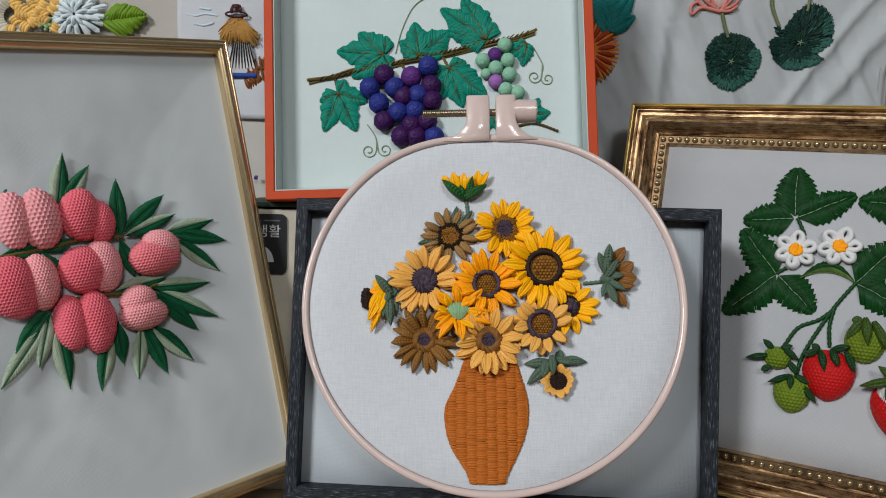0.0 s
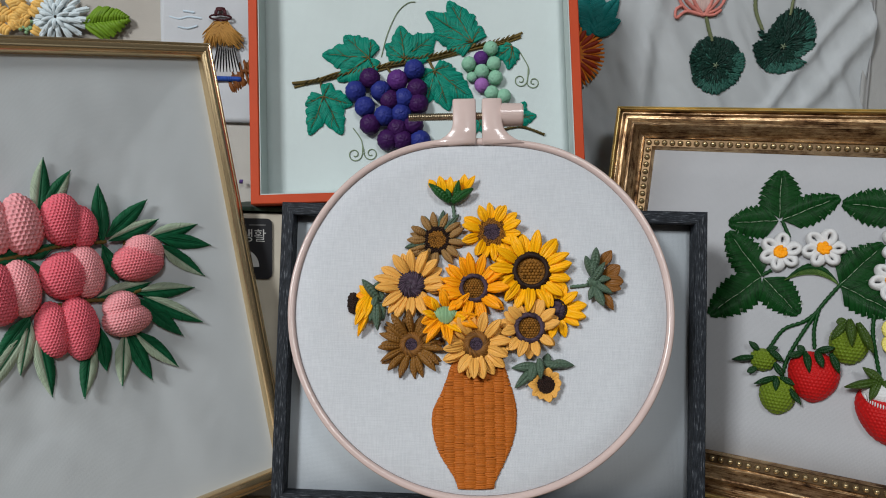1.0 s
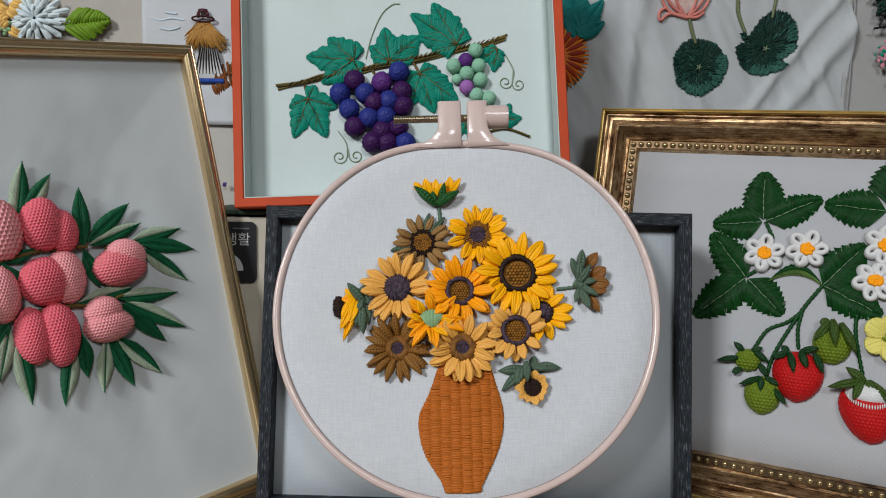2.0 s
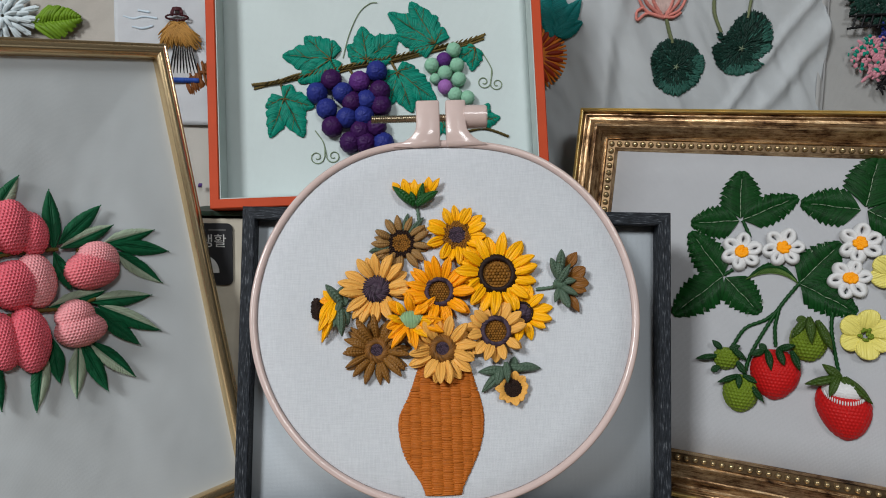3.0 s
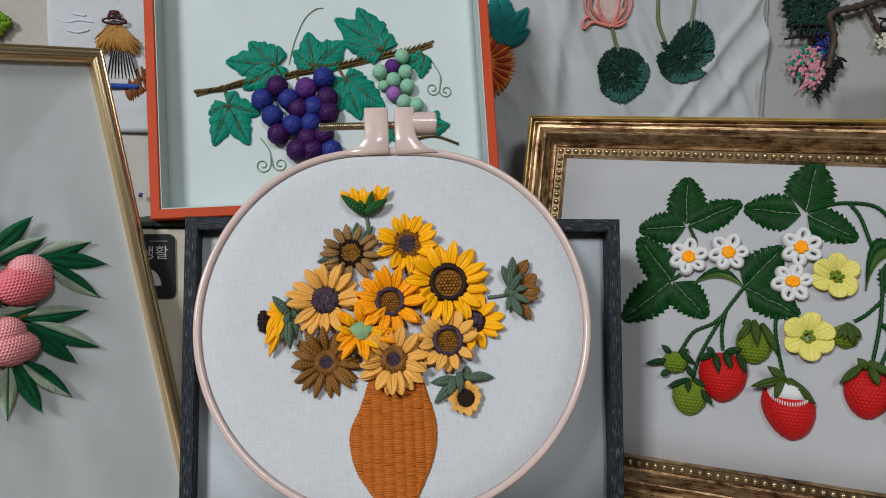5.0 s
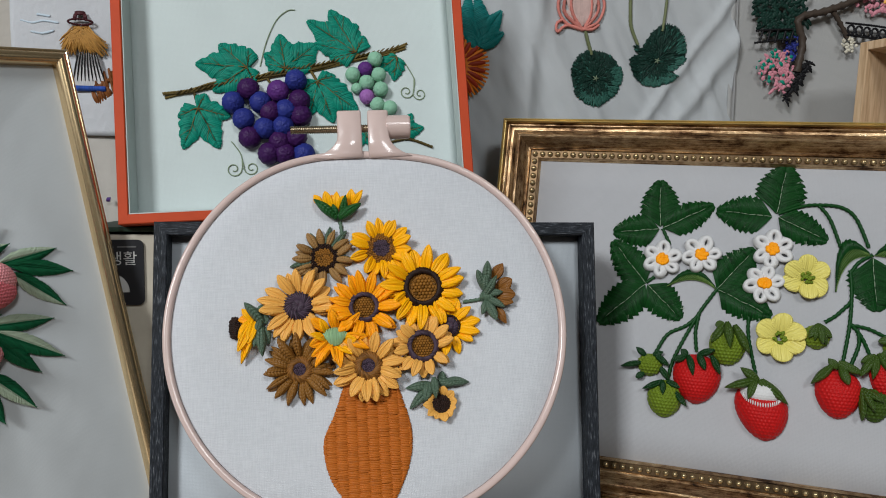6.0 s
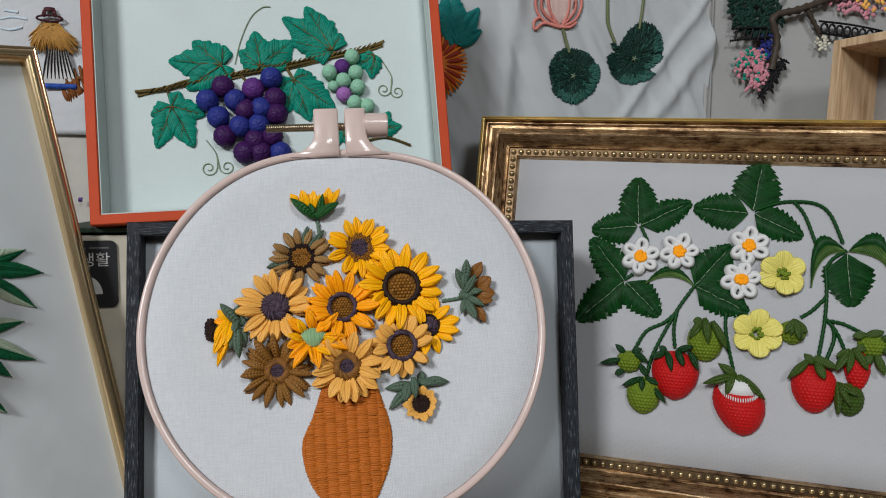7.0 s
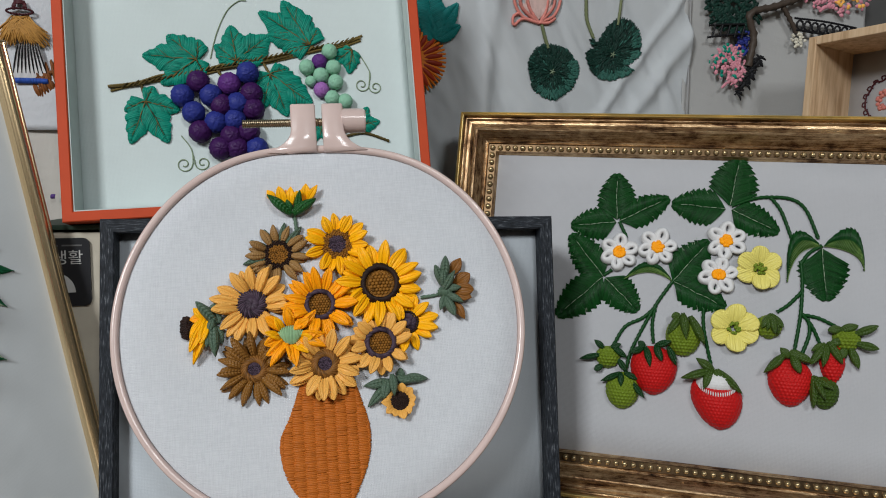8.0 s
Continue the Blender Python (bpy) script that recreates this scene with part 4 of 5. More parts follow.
    s.cord([xy(*p) for p in pts], 0.00032, z=0.0)
    s.make("tendril", T_TENDRIL, orange, "", pose(0, 0, GZ))


def yarn_ball(x, y, r, mat, name, parent, seed):
    rng = random.Random(seed)
    v, f, rings, segs = [], [], 22, 44
    for k in range(rings + 1):
        lat = math.pi * 0.5 - math.pi * 0.72 * k / rings
        for i in range(segs):
            a = 2 * math.pi * i / segs
            ridge = abs(math.sin(9 * a + 7 * math.sin(2 * lat + seed) + seed))
            q = 1 + 0.045 * ridge + 0.07 * noise.noise((9 * math.cos(lat) * math.sin(a), 9 * math.sin(lat) + seed, 9 * math.cos(lat) * math.cos(a))) + 0.06 * noise.noise((5 * math.cos(lat) * math.cos(a) + seed, 5 * math.cos(lat) * math.sin(a), 5 * math.sin(lat)))
            v.append((r * q * math.cos(lat) * math.cos(a), r * q * math.cos(lat) * math.sin(a), r * q * 0.92 * math.sin(lat)))
    for k in range(rings):
        for i in range(segs):
            j = (i + 1) % segs
            f.append((k * segs + i, (k + 1) * segs + i, (k + 1) * segs + j, k * segs + j))
    return soup(name, v, f, mat, parent, "", pose(x * MM, y * MM, GZ + r * 0.6, rng.uniform(-25, 25), rng.uniform(-25, 25), rng.uniform(0, 360)))


PLUM = [(-28.5, 78.3, "p"), (-37.5, 70.3, "b"), (-21.9, 69.9, "b"), (-11.5, 76.5, "v"), (-0.7, 82.6, "b"), (0.7, 70.3, "p"), (-32, 60.4, "b"), (-16.3, 64.1, "p"), (-7.5, 64.9, "b"), (1.1, 61.3, "p"),
        (-29, 49.2, "p"), (-20.1, 54.4, "b"), (-9.7, 55, "b"), (-18.5, 39, "p"), (-9.2, 38.6, "p"), (-2.3, 48.2, "p"), (1.7, 38.1, "b"), (-11.9, 45.9, "p")]
for i, (x, y, c) in enumerate(PLUM):
    yarn_ball(x, y, 0.0062, {"p": T_GRAPE, "v": T_GRAPE_VIOLET, "b": T_GRAPE_BLUE}[c], "grape", orange, i)
for i, (x, y, c) in enumerate(((47.2, 94.9, "g"), (40.8, 88.8, "v"), (33.3, 85.6, "g"), (48.8, 85.3, "g"), (41.2, 80.6, "g"), (49.5, 76.4, "g"), (35.0, 77.4, "g"), (40.9, 71.8, "l"), (46.8, 66.9, "g"), (54.3, 64.6, "g"))):
    yarn_ball(x, y, 0.0044 if i not in (6,) else 0.0032, {"g": T_GRAPE_GREEN, "v": T_GRAPE_VIOLET, "l": T_GRAPE_LILAC}[c], "grape", orange, 40 + i)

# ---- peaches in the gold frame ----
PZ = -0.0060


def peach(main, lobe, tip, mat, lobe_mat, tall=9.5, pitch=0.00145):
    """A stuffed peach (x, y, width, height in mm) with a point towards tip, in degrees, and a second lobe that tucks in behind it."""
    x, y, w, h = main
    point = lambda a: 1 + 0.10 * max(0.0, math.cos(a - radians(tip))) ** 6
    v, f = dome(w * MM, h * MM, tall * MM, pitch, outline=point, power=0.5, relief=0.00078, rings=84, segs=250)
    ob = soup("peach", v, f, mat, gold, "", pose(x * MM, y * MM, PZ))
    lx, ly, lw, lh = lobe
    v, f = dome(lw * MM, lh * MM, tall * 0.90 * MM, pitch * 0.95, 0.00066, power=0.5, rings=70, segs=210)
    soup("peach_lobe", v, f, lobe_mat, ob, "", pose((lx - x) * MM, (ly - y) * MM, -0.0004))
    return ob


peach((4.3, 160.8, 18.5, 27.5), (-7.0, 162.1, 15.5, 27), 90, T_PEACH_LIGHT, T_PEACH_LIGHT, pitch=0.0020)
peach((21.7, 160.9, 19.5, 24.5), (30.0, 157.0, 14.5, 21), 70, T_PEACH, T_PEACH)
peach((-12.4, 131.6, 22.5, 28.5), (-0.8, 131.8, 16.5, 26.5), -60, T_PEACH, T_PEACH_LIGHT, 10.5)
peach((18.6, 134.4, 22.5, 23), (27.6, 134.8, 18.0, 26), 0, T_PEACH, T_PEACH_LIGHT)
peach((52.6, 135.4, 24.5, 19), (56.6, 139.6, 21.0, 19), -20, T_PEACH_MID, T_PEACH_LIGHT)
peach((42.0, 107.6, 22.5, 16.5), (41.2, 114.6, 18.0, 15.5), -15, T_PEACH_LIGHT, T_PEACH_LIGHT)
peach((19.8, 108.8, 18.0, 29), (9.0, 110.0, 15.5, 26.5), -95, T_PEACH, T_PEACH)


def peach_spray(seed, leaves):
    """Leaves from foot to tip in mm, each half green (0) or sage (1)."""
    for i, (a, b, k0, k1) in enumerate(leaves):
        rng = random.Random(seed + i)
        length = math.dist(a, b)
        w = 0.0027 + 0.00004 * length
        shape = lambda q: math.sin(math.pi * min(1, q) ** 0.9) ** 0.9
        s = Stitches()
        s.half_leaf(xy(*a), xy(*b), w, 1, rng=rng, slant=2.6, puff=0.0009, r=0.00042, shape=shape)
        ob = s.make("peach_leaf", T_LEAF_PALE if k0 else T_LEAF, gold, "sage and green stitched leaf" if k0 != k1 else "", pose(0, 0, PZ))
        s = Stitches()
        s.half_leaf(xy(*a), xy(*b), w, -1, rng=rng, slant=2.6, puff=0.0009, r=0.00042, shape=shape)
        s.make("leaf_half", T_LEAF_PALE if k1 else T_LEAF, ob)
        s = Stitches()
        s.cord([xy(*a), xy(*b)], 0.00026, z=0.0008)
        s.make("vein", T_LEAF, ob)


peach_spray(100, (
    ((11.8, 165), (19.1, 192.4), 1, 0), ((12.3, 163), (30, 185.4), 0, 1), ((38.2, 147.6), (41.4, 177.6), 0, 0), ((40.5, 150.2), (63.9, 167), 0, 0),
    ((41.1, 148.2), (68, 156.1), 1, 0), ((60, 147), (88.1, 150.7), 1, 0), ((64.2, 147), (93.4, 138.2), 0, 0)))
peach_spray(107, (
    ((65.2, 143), (86.5, 122.1), 0, 1), ((49, 120), (79.8, 117), 1, 0), ((52.6, 117.3), (80.6, 97.7), 1, 0), ((50, 117), (68.8, 93), 0, 0),
    ((30.5, 121), (57.8, 123.9), 1, 0), ((45, 101), (63.3, 77.6), 0, 1), ((41.5, 102), (49.1, 74.4), 0, 0)))
peach_spray(114, (
    ((40, 101), (34.3, 75.3), 1, 1), ((29.6, 106), (28.6, 84.6), 0, 0), ((25.1, 102), (16.4, 74.1), 1, 0), ((2.3, 109), (3.1, 78.9), 0, 1),
    ((0.4, 116), (-8, 92.4), 1, 1), ((1, 119), (-16.3, 101.3), 0, 0), ((-4, 110), (-24.5, 86.7), 1, 1)))
peach_spray(121, (
    ((17, 150), (4, 145.5), 0, 0), ((-14.8, 146.3), (14.7, 149.7), 0, 0), ((38, 147), (42, 127.3), 0, 0), ((2.3, 146), (11.4, 126.2), 0, 1),
    ((-9.4, 165), (-7.4, 177), 0, 0), ((-22, 150), (-40, 163), 0, 0), ((-24, 128), (-48, 120), 1, 0)))
s = Stitches()
for pts in (((-16, 146), (2, 147), (20, 149), (40, 148)), ((2, 120), (20, 121), (40, 119), (52, 121)), ((48, 146), (56, 144))):
    s.cord([xy(*p) for p in pts], 0.0010)
s.make("twig", T_TWIG, gold, "dark brown stitched twig", pose(0, 0, PZ))

# ---- strawberries in the bronze frame ----
BZ = -0.0073


def toothed(q):
    return (math.sin(math.pi * min(1.0, q) ** 0.74) ** 0.66) * (0.83 + 0.24 * (1 - (q * 10) % 1.0))


def strawberry_leaf(leaflets, label="", seed=1):
    rng = random.Random(seed)
    ob = None
    for base, tip, width in [(b, t, w * 1.02) for b, t, w in leaflets]:
        s = Stitches()
        s.leaf(xy(*base), xy(*tip), width * MM, r=0.00042, slant=0.75, puff=0.0012, rng=rng, shape=toothed, ragged=0.02)
        leaf = s.make("strawberry_leaf" if ob is None else "leaflet", T_BERRY_LEAF, ob or bronze, label if ob is None else "", pose(0, 0, BZ if ob is None else 0))
        ob = ob or leaf
        s = Stitches()
        d = Vector((tip[0] - base[0], tip[1] - base[1]))
        n = Vector((-d.y, d.x)).normalized()
        a = Vector(base)
        for k in range(6):
            b = Vector(base) + d * (0.80 * (k + 1) / 6) + n * rng.uniform(-0.35, 0.35)
            s.strand(xy(*a, 1.5), xy(*b, 1.5), 0.00017 * rng.uniform(0.7, 1.2), 0.0003, 4)
            a = b + (d * 0.02)
        # not veins: short pale strands that imitate the satin's highlights near the edge
        for k in range(9):
            q, side = rng.uniform(0.15, 0.85), rng.choice((-1, 1))
            p = Vector(base) + d * q + n * side * width * toothed(q) * 0.62
            e = p + n * side * width * 0.24 + d.normalized() * 2.0
            s.strand(xy(*p, 1.1), xy(*e, 0.5), 0.00009, 0.0002, 3)
        s.make("vein", T_LEAF_PALE, leaf)
    return ob


def folded_leaf(base, over, tip, under, seed):
    """A leaflet that arches from base over to tip and turns up its ribbed, paler under side."""
    rng = random.Random(seed)
    curve = lambda q, c: Vector(base) * (1 - q) ** 2 + Vector(c) * (2 * q * (1 - q)) + Vector(tip) * q * q
    dark, pale = Stitches(), Stitches()
    for k in range(64):
        q = 0.02 + 0.95 * k / 64
        inner, outer = curve(q, under), curve(min(1, q + 0.05), over)
        mid = inner + (outer - inner) * 0.42
        tooth = 1.0 + 0.16 * (1 - (q * 11) % 1.0)
        dark.strand(xy(*mid, 0.6), xy(*(mid + (outer - mid) * tooth), 0.1), 0.00046, 0.0010, 4)
        dark.strand(xy(*inner, 0.2), xy(*mid, 0.3), 0.00050, 0.0008, 4)
        if k % 2:
            pale.strand(xy(*inner, 1.2), xy(*curve(min(1, q + 0.07), (Vector(under) + Vector(over)) * 0.5), 1.5), 0.00022 * rng.uniform(0.8, 1.2), 0.0005, 4)
    for k in range(20):
        a, b = curve(k / 20, under), curve((k + 1) / 20, under)
        pale.strand(xy(*a, 1.2), xy(*b, 1.2), 0.00022, 0.0002, 2)
    ob = dark.make("strawberry_leaf", T_BERRY_LEAF, bronze, "", pose(0, 0, BZ))
    pale.make("leaf_rib", T_LEAF_RIB, ob, "pale green ribs of the turned leaf")


strawberry_leaf([((-90.6, 172.5), (-92.2, 203.5), 11.8), ((-88.8, 171.5), (-58.2, 188.1), 9.4), ((-91.2, 170.6), (-120.1, 167.0), 10.3)], seed=1)
strawberry_leaf([((-23.4, 184.2), (-18.4, 216.2), 13.6), ((-25.9, 181.9), (-58.7, 184.1), 11.4), ((-22.0, 181.7), (6.0, 168.3), 9.6)], seed=2)
strawberry_leaf([((-97.3, 135.5), (-119.8, 162.3), 10.4), ((-97.6, 134.7), (-125.2, 107.3), 11.4), ((-95.9, 134.5), (-74.2, 114.3), 10.4)], seed=3)
strawberry_leaf([((-55.0, 135.4), (-33.8, 162.4), 11.2), ((-54.3, 134.7), (-22.7, 120.6), 10.0)], seed=4)
strawberry_leaf([((29.0, 160.2), (31.9, 128.0), 13.4)], seed=5)
folded_leaf((-55.3, 134.7), (-69, 158), (-84.4, 134.5), (-68.2, 145), 6)
folded_leaf((28.9, 160.9), (8, 187), (10.1, 138.7), (13.7, 162.4), 7)
folded_leaf((29.5, 161.6), (52, 190), (51.8, 148.1), (50.9, 160.7), 8)


def white_flower(x, y, r, turn, seed):
    rng = random.Random(seed)
    s = Stitches()
    for k in range(56):
        q, a = math.sqrt(rng.random()) * r * 0.27, rng.uniform(0, 6.283)
        s.knot((q * math.cos(a), q * math.sin(a), 0.0042), 0.0013, 1.0, 6, 3)
    ob = s.make("white_flower", T_ORANGE_YELLOW, bronze, "white looped flower with an orange centre", pose(x * MM, y * MM, BZ))
    for k in range(6):
        a = radians(turn + 60 * k + rng.uniform(-7, 7))
        fat = rng.uniform(0.88, 1.10)
        s = Stitches()
        c = (math.cos(a), math.sin(a))
        pts = []
        for j in range(15):
            b = 2 * math.pi * j / 14
            u, w = (0.62 - 0.30 * fat * math.cos(b)) * r, 0.215 * r * fat * math.sin(b)
            pts.append((c[0] * u - c[1] * w, c[1] * u + c[0] * w, 0.0012))
        s.cord(pts, r * rng.uniform(0.165, 0.185), twist=0.6, seg=12)
        s.make("petal", T_WHITE, ob)
    return ob


for i, (x, y, t) in enumerate(((-88.1, 151.2, 28), (-65.1, 155.7, 14), (-25.3, 161.5, 32), (-28.8, 140.4, 15))):
    white_flower(x, y, 0.0116, t, i)


def lemon_flower(x, y, r, seed):
    rng = random.Random(seed)
    s = Stitches()
    for k in range(24):
        q, a = math.sqrt(rng.random()) * r * 0.24, rng.uniform(0, 6.283)
        s.knot((q * math.cos(a), q * math.sin(a), 0.0030), 0.0010, 1.0, 6, 3)
    ob = s.make("yellow_flower", T_LIME, bronze, "lemon yellow flower with a green centre", pose(x * MM, y * MM, BZ))
    for k in range(6):
        a = 60 * k + rng.uniform(-5, 5)
        ang = radians(a)
        petal(ob, T_LEMON, -0.14 * r * math.sin(ang), 0.14 * r * math.cos(ang), 0.0004 + 0.0006 * (k % 2), a, r * rng.uniform(0.80, 0.92), r * rng.uniform(1.20, 1.40), rng.uniform(6, 20), rng, roll=rng.uniform(-16, 16), blunt=True)
    return ob


lemon_flower(-5.4, 145.7, 0.0142, 1)
lemon_flower(-19.1, 109.2, 0.0148, 2)

LEFT_STEMS = [((-53.5, 137), (-57, 132), (-65.7, 117.2), (-77.5, 91), (-80.5, 76)), ((-65.7, 117.2), (-72, 111), (-82, 105), (-88, 94), (-90, 89)), ((-64.5, 119), (-66, 108), (-64.8, 96)), ((-36.3, 120), (-36, 108), (-31, 86), (-28.5, 78))]
RIGHT_STEMS = [((17.5, 152), (18.6, 139), (18, 120), (15, 98), (14.4, 92)), ((18, 121), (24, 114), (29, 103)), ((19, 120), (28, 118.5), (38, 114)), ((22, 118), (23, 109), (18.5, 95)), ((5, 120.5), (11, 125), (18, 133)),
         ((-22.4, 184), (-10, 189), (0, 190.5), (12, 189.5), (20, 183), (27, 166)), ((0, 190), (6, 182), (12, 166)), ((-89, 171), (-84, 161)), ((-97, 136), (-92, 140)), ((29, 162), (22, 157), (17.5, 150))]
for pts in LEFT_STEMS + RIGHT_STEMS:
    s = Stitches()
    s.cord([xy(*p) for p in pts], 0.00105)
    s.make("stem", T_BERRY_LEAF, bronze, "", pose(0, 0, BZ))


def strawberry(x, y, w, h, mat, cap, leaves, name="strawberry", label="", snow=None, lean=0.0, width=6.0):
    """A padded berry (centre and size in mm) with calyx leaves (foot x, foot y, tip x, tip y). snow: a white knitted top (x, y, w, h)."""
    rng = random.Random(int(abs(x * 13 + y * 7)))
    heart = lambda a: 1 + 0.03 * math.cos(2 * a) + 0.03 * math.sin(a) * abs(math.cos(a))
    fall = (lambda px_, py_: 0.62 if py_ > 0.0075 else 1.0) if snow else None
    v, f = dome(w * MM, h * MM, 0.42 * w * MM, pitch=0.0019, relief=0.00060 if mat is T_BERRY else 0.00080, outline=heart, rings=48, segs=150, taper=0.16 if mat is T_BERRY else 0.05, fall=fall)
    v = [(px_ - lean * py_, py_, pz) for px_, py_, pz in v]
    ob = soup(name, v, f, mat, bronze, label, pose(x * MM, y * MM, BZ))
    if snow:
        sx, sy, sw, sh = snow
        v, f = dome(sw * MM, sh * MM, 0.36 * w * MM, pitch=0.0015, relief=0.0003, rings=24, segs=90)
        top = soup("white_top", v, f, T_WHITE, ob, "white knitted top", pose((sx - x) * MM, (sy - y) * MM, 0.0018))
        zig = Stitches()
        for k in range(21):
            g = radians(196 + 148 * k / 20)
            px_, py_ = 0.47 * sw * math.cos(g), 0.42 * sh * math.sin(g)
            zig.strand(xy(px_, py_ + 1.4, 9.4 - 4.2 * abs(math.cos(g)) ** 2), xy(px_ * 1.02, py_ - 1.0, 10.2 - 4.8 * abs(math.cos(g)) ** 2), 0.00036, 0.0004, 4)
        zig.make("zigzag_edge", T_WHITE, top)
    for k, (fx, fy, tx, ty) in enumerate(leaves):
        inside = max(0.0, 1 - ((tx - x) / (0.5 * w)) ** 2 - ((ty - y) / (0.5 * h)) ** 2)
        z = 0.20 * w + 0.5 * (k % 2)
        drop = 8 + 26 * inside ** 0.5
        petal_between(ob, cap, (fx - x, fy - y), (tx - x, ty - y), z, width, drop, rng, "calyx_leaf")
    return ob


strawberry(-64.0, 79.6, 26, 30, T_BERRY, T_BERRY_LEAF, ((-69.7, 93.1, -66.4, 80.1), (-63.8, 94.6, -60.3, 83.3), (-71, 92.9, -78.6, 88.5), (-56.6, 94.5, -51.5, 83.5), (-63.8, 94.6, -54.7, 97.9), (-70, 93.5, -74.5, 95.5)), label="ripe red padded strawberry", width=5.2)
strawberry(-27.0, 64.8, 27.5, 33.5, T_BERRY, T_MOSS, ((-31.6, 83.0, -48.7, 76.7), (-30.3, 83.1, -40.5, 89.2), (-31.6, 83.0, -35.9, 70.3), (-29.4, 83.2, -25.9, 75.2), (-28.4, 83.3, -13.9, 70.8)), label="red padded strawberry with a white top", snow=(-28.0, 75.4, 22.5, 15.5), lean=0.14, width=6.2)
strawberry(12.9, 79.6, 23, 28.5, T_BERRY, T_MOSS, ((8.6, 95.6, -1.6, 83.5), (12.8, 95.3, 16.7, 83.6), (11.6, 94.5, 5.9, 98.8), (13.7, 96.0, 24.4, 93.1), (11.6, 97.8, 18.8, 93.7)), label="ripe red padded strawberry", width=6.0)
strawberry(35.4, 92.6, 13, 23.5, T_BERRY, T_MOSS, ((30.8, 104.0, 22.0, 91.2), (31.4, 103.4, 29.8, 89.7), (32.6, 104.8, 40.6, 93.0), (30.8, 103.4, 23.3, 98.9)), label="small red padded strawberry", width=5.4)
strawberry(-91.5, 85.2, 14, 13.5, T_LIME, T_BERRY_LEAF, ((-96.3, 86.3, -108.4, 82.1), (-94.5, 90.6, -99.9, 95.7), (-88.8, 91.8, -80.0, 86.3), (-94.5, 79.9, -99.5, 76.6), (-85.3, 84.5, -79.9, 77.8), (-90, 91.5, -84, 94.0)), "unripe_strawberry", "tiny lime green berry", width=4.6)
strawberry(-81.8, 65.9, 18.9, 22.6, T_LIME, T_BERRY_LEAF, ((-83.6, 76.4, -94.7, 69.9), (-83.6, 76.4, -82.1, 67.4), (-81.2, 76.6, -72.7, 73.4), (-75.9, 71.0, -69.3, 62.3)), "unripe_strawberry", "lime green padded berry", width=4.6)
strawberry(-47.6, 101.2, 19.5, 23.7, T_LIME, T_MOSS, ((-49.9, 114.2, -57.3, 102.4), (-48.6, 115.0, -45.4, 98.6), (-44.3, 114.0, -36.8, 97.0), (-50, 114, -55, 112)), "unripe_strawberry", "lime green padded berry in moss leaves", width=6.4)
strawberry(0.7, 111.2, 14.2, 13.9, T_LIME, T_MOSS, ((1.3, 118.8, -5.6, 109.9), (1.3, 118.8, 6.2, 106.8), (1.3, 118.8, -1.0, 107.7), (1.3, 118.8, 3.0, 106.0), (1.3, 118.8, 7.8, 111.0)), "unripe_strawberry", "moss green closed bud", width=5.0)
strawberry(42.8, 107.4, 14.4, 14.2, T_LIME, T_MOSS, ((46.4, 110.5, 58.4, 116.0), (46.5, 105.4, 58.5, 102.9), (39.6, 113.2, 31.5, 111.7), (39.7, 106.1, 32.1, 104.5), (44.4, 102.6, 47.5, 90.7), (39.0, 112.2, 47.7, 116.4), (42, 102, 38, 96)), "unripe_strawberry", "lime green berry in moss leaves", width=5.6)
strawberry(31.4, 75.5, 14.8, 18.6, T_MOSS, T_MOSS, ((24.2, 84.4, 25.1, 66.4), (24.5, 84.4, 35.6, 77.6), (25, 84, 30, 70)), "unripe_strawberry", "dark moss green berry", width=5.0)

# ---- beads of the bronze frame ----
BW, BH, INSET = 0.3929, 0.2396, 0.0224
bead = bmesh.new()
bmesh.ops.create_icosphere(bead, subdivisions=2, radius=0.0019)
bead_mesh = bpy.data.meshes.new("bead")
bead.to_mesh(bead_mesh)
bead.free()
bead_mesh.materials.append(M_BEAD)
bead_mesh.shade_smooth()
w_in, h_in = BW - 2 * INSET, BH - 2 * INSET
spots = []
for k in range(70):
    x = -w_in / 2 + w_in * k / 69
    spots += [(x, INSET), (x, BH - INSET)]
for k in range(1, 39):
    y = INSET + h_in * k / 39
    spots += [(-w_in / 2, y), (w_in / 2, y)]
for x, y in spots:
    ob = new("bead", bead_mesh)
    ob.parent = bronze
    ob.matrix_local = pose(x, y, -0.0050)

# ---- behind: cloths on the wall ----
WALL = pose(0, 0.5225, 0.1229, 90, 0, 0)


def folds(x, y):
    z = 0.006 * noise.noise((x * 9 + y * 2.0, y * 2.2, 2.0)) + 0.0058 * noise.noise((x * 40 + y * 24, y * 8, 5.0)) + 0.0024 * noise.noise((x * 70 + y * 22, y * 12, 1.0))
    s = (x - 0.262) * 0.80 - (y - 0.10) * 0.60
    z += 0.0045 * math.exp(-(s / 0.006) ** 2) + 0.0030 * math.exp(-((s + 0.022) / 0.004) ** 2)
    z += 0.0045 * math.exp(-((x - 0.150 - 0.10 * (y - 0.12)) / 0.007) ** 2) + 0.0010 * noise.noise((x * 130 + y * 60, y * 45, 3.0))
    return z


muslin = thing("embroidered_cloth", "white muslin hanging with stitched lotus leaves", "cloth", WALL, "wall cloths")
v, f = sheet(0.080, 0.3165, -0.07, 0.30, 170, 190, folds)
soup("cloth", v, f, M_WALL_CLOTH, muslin)
beige = thing("embroidered_cloth", "pale linen hanging with stitched wisteria", "cloth", WALL, "wall cloths")
